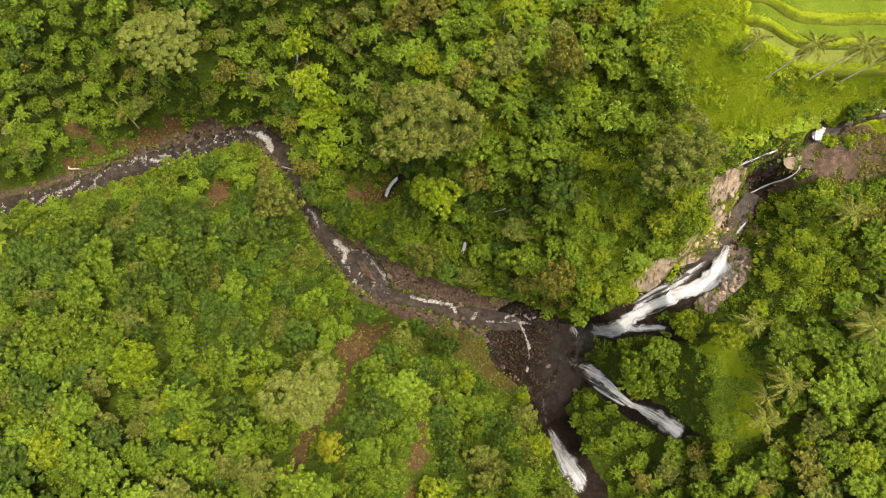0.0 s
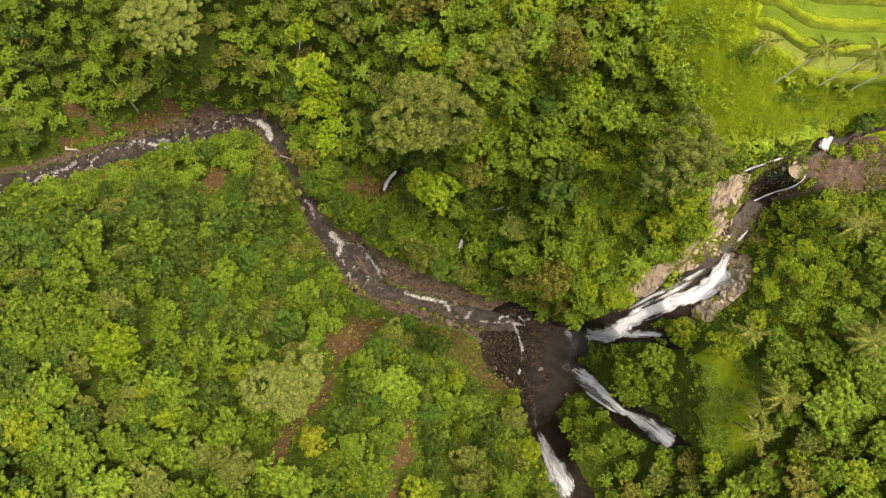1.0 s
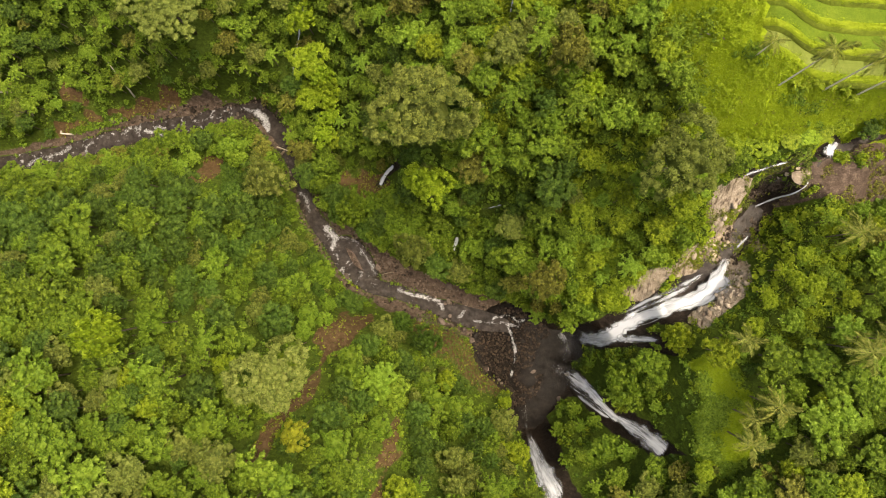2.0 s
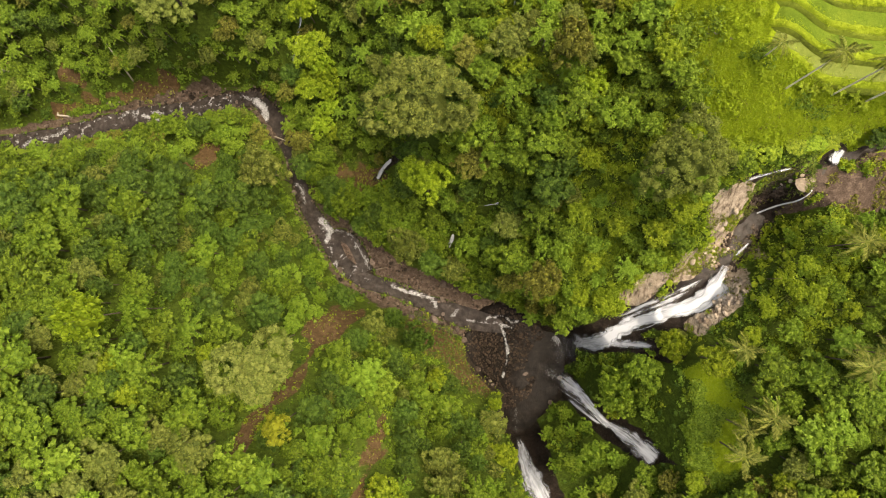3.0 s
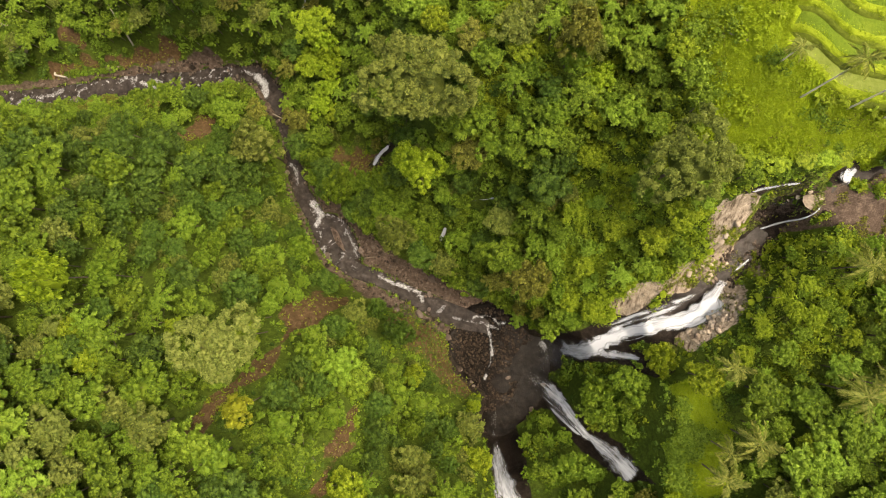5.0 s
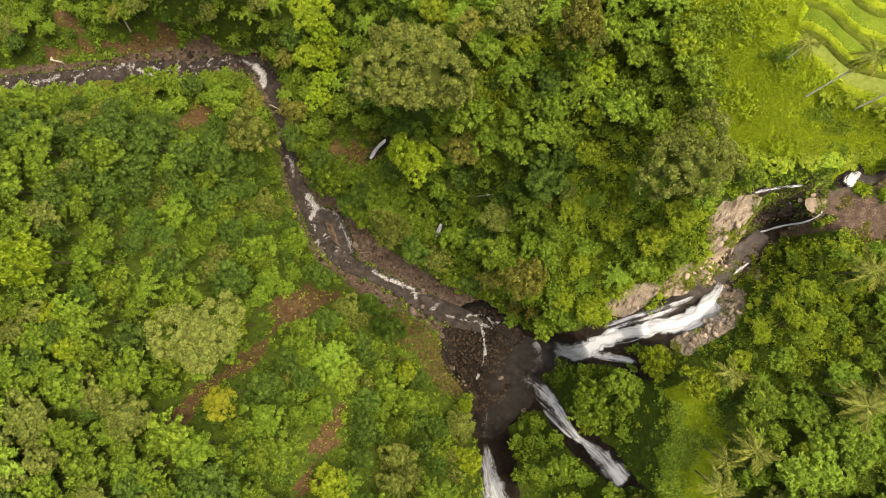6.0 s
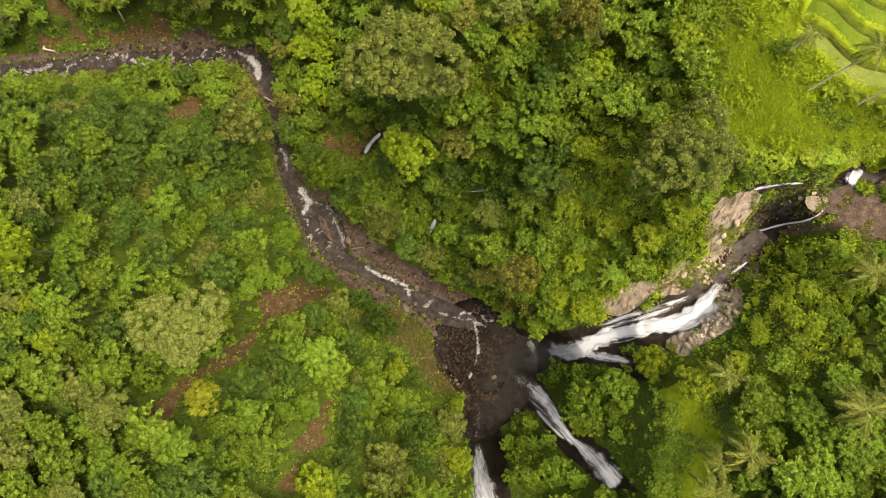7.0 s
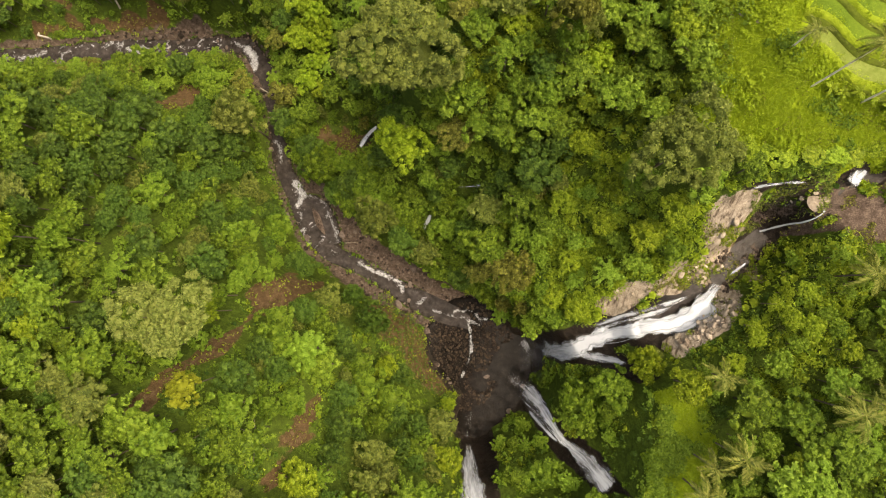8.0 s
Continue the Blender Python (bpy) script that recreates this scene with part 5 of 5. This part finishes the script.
def palm(x, y, height, label, count=16, size=1.0, lean=(0.0, 0.0), name="coconut_palm", fronds=(FROND_A, FROND_B), girth=0.13, bark=BARK, group="coconut palms", category="palm"):
    r = np.random.RandomState(int(abs(x * 31 + y * 17)) % 9999)
    ob = tagged(new(name), label, category, group)
    ob.location = (x, y, at_ground(x, y))
    top = np.array([lean[0], lean[1], height])
    u = np.linspace(0, 1, 10)
    way = np.stack([top[0] * u**1.6, top[1] * u**1.6, -0.6 + (height + 0.6) * u], -1)
    part("trunk", mesh_from("trunk", *tube(way, girth * (1.35 - 0.55 * u), 8), bark, True), ob, "slender bare trunk")
    for k in range(count):
        f = part("frond", fronds[k % len(fronds)], ob)
        pitch = math.radians(28 - 62 * (k / count) + r.uniform(-8, 8))
        s = size * (0.82 + 0.3 * r.rand())
        f.matrix_basis = Matrix.Translation(top) @ Matrix.Rotation(k * 2.39996 + r.uniform(-0.2, 0.2), 4, "Z") @ Matrix.Rotation(-pitch, 4, "Y") @ Matrix.Rotation(r.uniform(-0.4, 0.4), 4, "X") @ Matrix.Scale(s, 4)
    return ob


TALL = "tall coconut palm with a bare slender trunk at the rice terrace"
for x, y, h, s in ((40.3, 50.6, 15.5, 0.78), (48.8, 50.6, 15.5, 0.86), (55.6, 50.6, 15.0, 0.86), (35.6, 55.5, 6.0, 0.6), (62.5, 53.0, 14.0, 0.85)):
    palm(x, y, h, TALL if h > 8 else "young palm with sparse fronds at the rice terrace", 13, s, bark=PALM_BARK)
for x, y, top, s in ((47.4, -8.4, 55, 1.1), (44.6, -11.6, 52, 0.85), (60.6, 3.8, 60, 1.1), (64.6, 6.0, 60, 1.05), (44.2, -16.6, 52, 1.0), (42.6, 3.6, 52, 0.85), (58.2, 25.5, 60, 1.0)):
    palm(x, y, top - at_ground(x, y), "coconut palm with drooping yellow-green fronds above the bushes", 12, s)
for x, y, h, s in ((-3.8, 16.6, 6.5, 1.0), (16.8, 48.9, 5.0, 1.0), (1.5, 23.5, 5.0, 0.8), (-20.5, 40.5, 8.0, 0.9), (-44.5, 46.5, 4.0, 0.8), (-47.0, 52.5, 4.0, 0.7), (27.0, -17.5, 6.0, 0.9), (-12.5, 27.5, 5.0, 0.8), (46.5, 13.5, 5.0, 0.8), (48.5, 18.0, 5.0, 0.9)):
    palm(x, y, h, "bright green tree fern with a rosette of fronds", 11, s, name="tree_fern", fronds=(FERN_A,), girth=0.12, group="tree ferns", category="fern")


# ---- banana plants and fallen fronds ----
def banana_leaf(name, mat, length, seed):
    """A broad arching leaf along +x with a raised midrib and a torn, wavy edge."""
    r = np.random.RandomState(seed)
    u = np.linspace(0, 1, 9)
    w = 0.15 * length * np.sin(np.pi * np.clip(0.06 + 0.94 * u, 0, 1)) ** 0.6 * (0.8 + 0.4 * r.rand(9)) + 0.02
    mid = np.stack([length * (u - 0.15 * u**2), 0 * u, length * (0.75 * u - 0.85 * u**2)], -1)
    rows = [mid + np.stack([0 * u, k * w, -0.25 * abs(k) * w + (0.05 if k == 0 else 0)], -1) for k in (-1, -0.5, 0, 0.5, 1)]
    return mesh_from(name, np.stack(rows, 1).reshape(-1, 3), grid_faces(9, 5), mat)


BANANA_LEAF = banana_leaf("leaf", L_GRASS, 2.0, 41)
DRY_LEAF = rough_material("dry_frond", [(0.2, (0.1, 0.078, 0.045)), (0.5, (0.2, 0.165, 0.1)), (0.8, (0.32, 0.27, 0.18))], 2.0)
DRY_FROND = frond_mesh("dry_frond", DRY_LEAF, 3.6, 0.1, 0.2, 14, 0.55, 43)


def banana_plant(x, y, size):
    r = np.random.RandomState(int(x * 13 + y * 7) % 9999)
    ob = tagged(new("banana_plant"), "banana plant with broad torn leaves on the grassy slope", "banana plant", "banana plants")
    ob.location = (x, y, at_ground(x, y))
    part("stem", mesh_from("stem", *tube([(0, 0, -0.4), (0, 0, 1.0 * size), (0.05, 0.05, 2.0 * size)], [0.16, 0.13, 0.07], 7), L_GRASS, True), ob, "thick green stem")
    for k in range(7):
        f = part("leaf", BANANA_LEAF, ob)
        f.matrix_basis = Matrix.Translation((0, 0, 1.8 * size)) @ Matrix.Rotation(k * 2.39996 + r.uniform(-0.3, 0.3), 4, "Z") @ Matrix.Rotation(r.uniform(-0.5, 0.25), 4, "Y") @ Matrix.Scale(size * r.uniform(0.8, 1.1), 4)


for x, y, s in ((43.0, 50.9, 0.8), (45.0, 50.6, 0.65), (46.9, 51.0, 0.85), (49.6, 51.0, 0.7), (52.6, 50.6, 0.8), (55.2, 49.8, 0.75), (38.2, 58.9, 0.7), (33.6, 62.5, 0.6)):
    banana_plant(x, y, s)
for x, y, turn in ((21.2, 58.4, 1.1), (22.0, 59.6, 0.8), (21.0, 57.2, 1.5), (22.6, 58.6, 0.4)):
    f = tagged(new("fallen_frond", DRY_FROND), "dry grey-brown palm frond caught on the bushes", "palm frond", "fallen fronds")
    f.matrix_basis = Matrix.Translation((x, y, at_ground(x, y) + 2.2)) @ Matrix.Rotation(turn + 3.4, 4, "Z")


# ---- stones ----
def boulder_mesh(name, seed, mat, flat=0.7):
    bm = bmesh.new()
    bmesh.ops.create_icosphere(bm, subdivisions=2, radius=1.0)
    r = np.random.RandomState(seed)
    cuts = [(Vector(r.normal(size=3)).normalized(), 0.62 + 0.25 * r.rand()) for _ in range(9)]
    for v in bm.verts:
        for n, d in cuts:
            over = v.co.dot(n) - d
            if over > 0:
                v.co -= n * over * 0.9
        v.co *= 1 + 0.10 * noise.noise(v.co * 2.2 + Vector((seed * 3.1, 0, 0))) + 0.04 * noise.noise(v.co * 7)
        v.co.z *= flat
    me = bpy.data.meshes.new(name)
    bm.to_mesh(me)
    bm.free()
    me.materials.append(mat)
    return me


STONE_KINDS = [boulder_mesh("boulder", k, m, f) for k, (m, f) in enumerate([(WET_ROCK, 0.7), (BROWN_ROCK, 0.6), (BROWN_ROCK, 0.75), (WET_ROCK, 0.6), (PALE_ROCK, 0.65), (PALE_ROCK, 0.8)])]
STONE_LABELS = ["dark wet boulder in the river bed", "brown weathered boulder on the gravel", "pale weathered boulder on the rock slope"]


def put_boulder(kind, x, y, r, rng, tall=1.0):
    ob = tagged(new("boulder", STONE_KINDS[kind]), STONE_LABELS[0 if kind in (0, 3) else (1 if kind < 3 else 2)], "boulder", "boulders of the valley")
    ob.matrix_basis = Matrix.Translation((x, y, at_ground(x, y) + 0.2 * r)) @ Matrix.Rotation(rng.rand() * 6.28, 4, "Z")
    ob.scale = (r * (0.8 + 0.5 * rng.rand()), r * (0.7 + 0.4 * rng.rand()), r * tall)


rng = np.random.RandomState(5)
count = 0
for _ in range(4000):
    if count >= 150:
        break
    x, y = rng.uniform(-165, 20), rng.uniform(-26, 68)
    e = min(float(bed(np.array(x), np.array(y), RIVER)[0]), float(bed(np.array(x), np.array(y), POOL)[0]))
    if -6 < e < 1.2:
        put_boulder((1, 2, 1, 2, 0, 3)[rng.randint(6)], x, y, 0.35 + 0.9 * rng.rand() ** 2.5, rng)
        count += 1
for ax, ay, bx, by, w in ROCKS[:5]:
    for k in range(4 if w > 2 else 12):
        u = rng.rand()
        put_boulder(4 + int(rng.randint(2)), ax + u * (bx - ax) + rng.normal() * w * 0.5, ay + u * (by - ay) + rng.normal() * w * 0.5, 0.3 + 0.7 * rng.rand() ** 2, rng)
for bx, by, br in ((52.6, 37.3, 1.6), (54.0, 38.4, 0.7), (51.2, 38.4, 0.6), (52.3, 39.2, 0.5), (50.6, 37.9, 0.4)):
    put_boulder(4 + int(rng.randint(2)), bx, by, br, rng, 0.4)
put_boulder(1, -141.5, 58.0, 1.3, rng)
for bx, by, br in ((27.9, 60.2, 0.75), (26.8, 60.0, 0.45), (30.2, 58.7, 0.4)):
    put_boulder(4, bx, by, br, rng, 0.6)


def gravel(name, n, mat, label, keep, lo, hi, seed, area, floor=None):
    r = np.random.RandomState(seed)
    x, y = r.uniform(area[0], area[1], n), r.uniform(area[2], area[3], n)
    ok = keep(x, y)
    x, y = x[ok], y[ok]
    z = terrain(x, y)
    if floor:
        z = np.maximum(z, floor(x, y))
    pieces = []
    base, faces = ball(np.zeros(3), 1.0, r, 0.7)
    for a, b, c in zip(x, y, z):
        s = lo + (hi - lo) * r.rand() ** 2.2
        th = r.rand() * 6.28
        m = np.array([[math.cos(th), -math.sin(th), 0], [math.sin(th), math.cos(th), 0], [0, 0, 1]]) * (s * (0.8 + 0.5 * r.rand()), s, s)
        pieces.append((base @ m.T + (a, b, c + 0.1 * s), faces))
    v, f = join(pieces)
    return tagged(new(name, mesh_from(name, v, f, mat)), label, "gravel", kind="stuff")


def on_bed(x, y):
    return np.minimum(bed(x, y, RIVER)[0], bed(x, y, POOL)[0] + 0.5) < 0.8


gravel("dark_gravel", 14000, RIVER_STONES, "brown stones and gravel of the river bed", lambda x, y: on_bed(x, y) & (bed(x, y, POOL)[0] > 0.5) & (np.minimum(bed(x, y, CHANNEL)[0], bed(x, y, SIDE_CHANNEL)[0]) > -0.5), 0.1, 0.5, 31, (-75, 18, -26, 40))
gravel("far_gravel", 6000, RIVER_STONES, "brown gravel along the lower river", lambda x, y: on_bed(x, y) & (foam_at(x, y) < 0.2), 0.12, 0.6, 33, (-165, -72, 40, 70))
gravel("wet_gravel", 5000, DARK_STONES, "dark wet stones in the shallow water", lambda x, y: on_bed(x, y) & (np.minimum(bed(x, y, CHANNEL)[0], bed(x, y, SIDE_CHANNEL)[0]) < 0.4) & (bed(x, y, POOL)[0] > 0), 0.1, 0.45, 32, (-75, 18, -26, 40))
gravel("pool_stones", 9000, DARK_STONES, "brown wet stones in the shallow edge of the pool", lambda x, y: (bed(x, y, POOL)[0] < 0.3) & (value_noise(x, y, 5) > (x - 6.5) * 0.09 - 0.35 - np.minimum(0.05 * (y + 9), 0)) & (foam_at(x, y) < 0.12), 0.12, 0.55, 35, (-12, 14, -24, 5), lambda x, y: pool_level(x) - 0.2)
gravel("bed_stones", 4200, RIVER_STONES, "brown stones standing out of the shallow river", lambda x, y: (bed(x, y, CHANNEL)[0] < 0.2) & (value_noise(x, y, 4) + 0.5 * value_noise(x, y, 1.5) > 0.1) & (foam_at(x, y) < 0.2), 0.2, 0.75, 38, (-75, -8, -4, 42))
gravel("stream_stones", 2600, RIVER_STONES, "brown stones in the shallow stream above the falls", lambda x, y: (bed(x, y, STREAM)[0] < 0.6) & (y > 19.5) & (value_noise(x, y, 2.6) > -0.12), 0.12, 0.5, 36, (36, 54, 18, 37))
gravel("pale_gravel", 12000, PALE_STONES, "pale broken stones beside the falls", lambda x, y: ((patches(x, y, ROCKS[3:5]) < 0.0) & (value_noise(x, y, 1.8) > -0.05)) | ((patches(x, y, ROCKS[:3]) < -0.1) & (value_noise(x, y, 3.0) > 0.28)), 0.15, 0.6, 34, (25, 80, 3, 46))


# ---- traces of people at the lower river ----
def slab_mesh(name, sx, sy, sz, mat, bevel=0.06):
    bm = bmesh.new()
    bmesh.ops.create_cube(bm, size=1.0)
    for v in bm.verts:
        v.co = Vector((v.co.x * sx, v.co.y * sy, v.co.z * sz))
    bmesh.ops.bevel(bm, geom=bm.edges[:], offset=bevel, segments=1, affect="EDGES")
    me = bpy.data.meshes.new(name)
    bm.to_mesh(me)
    bm.free()
    me.materials.append(mat)
    return me


CONCRETE = rough_material("weathered_concrete", [(0.2, (0.2, 0.18, 0.15)), (0.5, (0.36, 0.33, 0.28)), (0.8, (0.5, 0.47, 0.41))], 0.8)
SHINGLE = rough_material("dark_roof", [(0.2, (0.03, 0.024, 0.024)), (0.5, (0.07, 0.055, 0.055)), (0.8, (0.13, 0.105, 0.105))], 1.2)


def hut(x, y):
    ob = tagged(new("hut"), "small dark-roofed hut among trees by the river", "hut")
    ob.location = (x, y, at_ground(x, y) + 0.1)
    ob.rotation_euler = (0, 0, 0.4)
    for sx, sy, px, py in ((3.6, 0.15, 0, -1.4), (3.6, 0.15, 0, 1.4), (0.15, 2.65, -1.72, 0), (0.15, 2.65, 1.72, 0)):
        part("wall", slab_mesh("wall", sx, sy, 2.2, CONCRETE, 0.02), ob).location = (px, py, 1.0)
    for s in (-1, 1):
        roof = part("roof", slab_mesh("roof", 4.4, 2.1, 0.12, SHINGLE, 0.03), ob, "dark sheet roof")
        roof.location, roof.rotation_euler = (0, s * 0.95, 2.55), (-s * 0.45, 0, 0)


hut(-168.8, 57.6)
wall = tagged(new("retaining_wall"), "pale concrete corner wall on the river bank", "wall")
wall.location = (-159.6, 52.6, at_ground(-159.6, 52.6))
part("wall_leg", slab_mesh("wall_leg", 4.2, 0.45, 1.4, CONCRETE), wall).location = (1.6, 0, 0.3)
part("wall_leg", slab_mesh("wall_leg", 0.45, 4.0, 1.4, CONCRETE), wall).location = (-0.3, 2.2, 0.3)
deck = tagged(new("footbridge", slab_mesh("footbridge", 7.0, 1.3, 0.35, CONCRETE)), "pale concrete slab lying among bushes", "bridge")
deck.location, deck.rotation_euler = (-176.7, 64.6, at_ground(-176.7, 64.6) + 0.6), (0, 0, 0.05)


def log(ax, ay, bx, by, r, lift, label, mat=PALE_BARK):
    ax, ay, bx, by = float(ax), float(ay), float(bx), float(by)
    pts = [(ax + (bx - ax) * u, ay + (by - ay) * u, at_ground(ax + (bx - ax) * u, ay + (by - ay) * u) + lift + 0.3 * math.sin(3 * u)) for u in (0, 0.25, 0.5, 0.75, 1)]
    pts[1:-1] = [(x, y, pts[0][2] + (pts[-1][2] - pts[0][2]) * u) for (x, y, _), u in zip(pts[1:-1], (0.25, 0.5, 0.75))]
    return tagged(new("dead_log", mesh_from("dead_log", *tube(pts, [r, r * 0.95, r * 0.85, r * 0.7, r * 0.4]), mat, True)), label, "log")


log(-129, 64.5, -132, 72, 0.28, 4.0, "bare pale dead trunk leaning on the slope")
log(-79.5, 51.0, -75.5, 50.0, 0.2, 0.9, "pale driftwood trunk lying across the river")
log(-40.5, 11.6, -36.6, 12.8, 0.15, 0.4, "brown driftwood branch on the gravel bar", BARK)
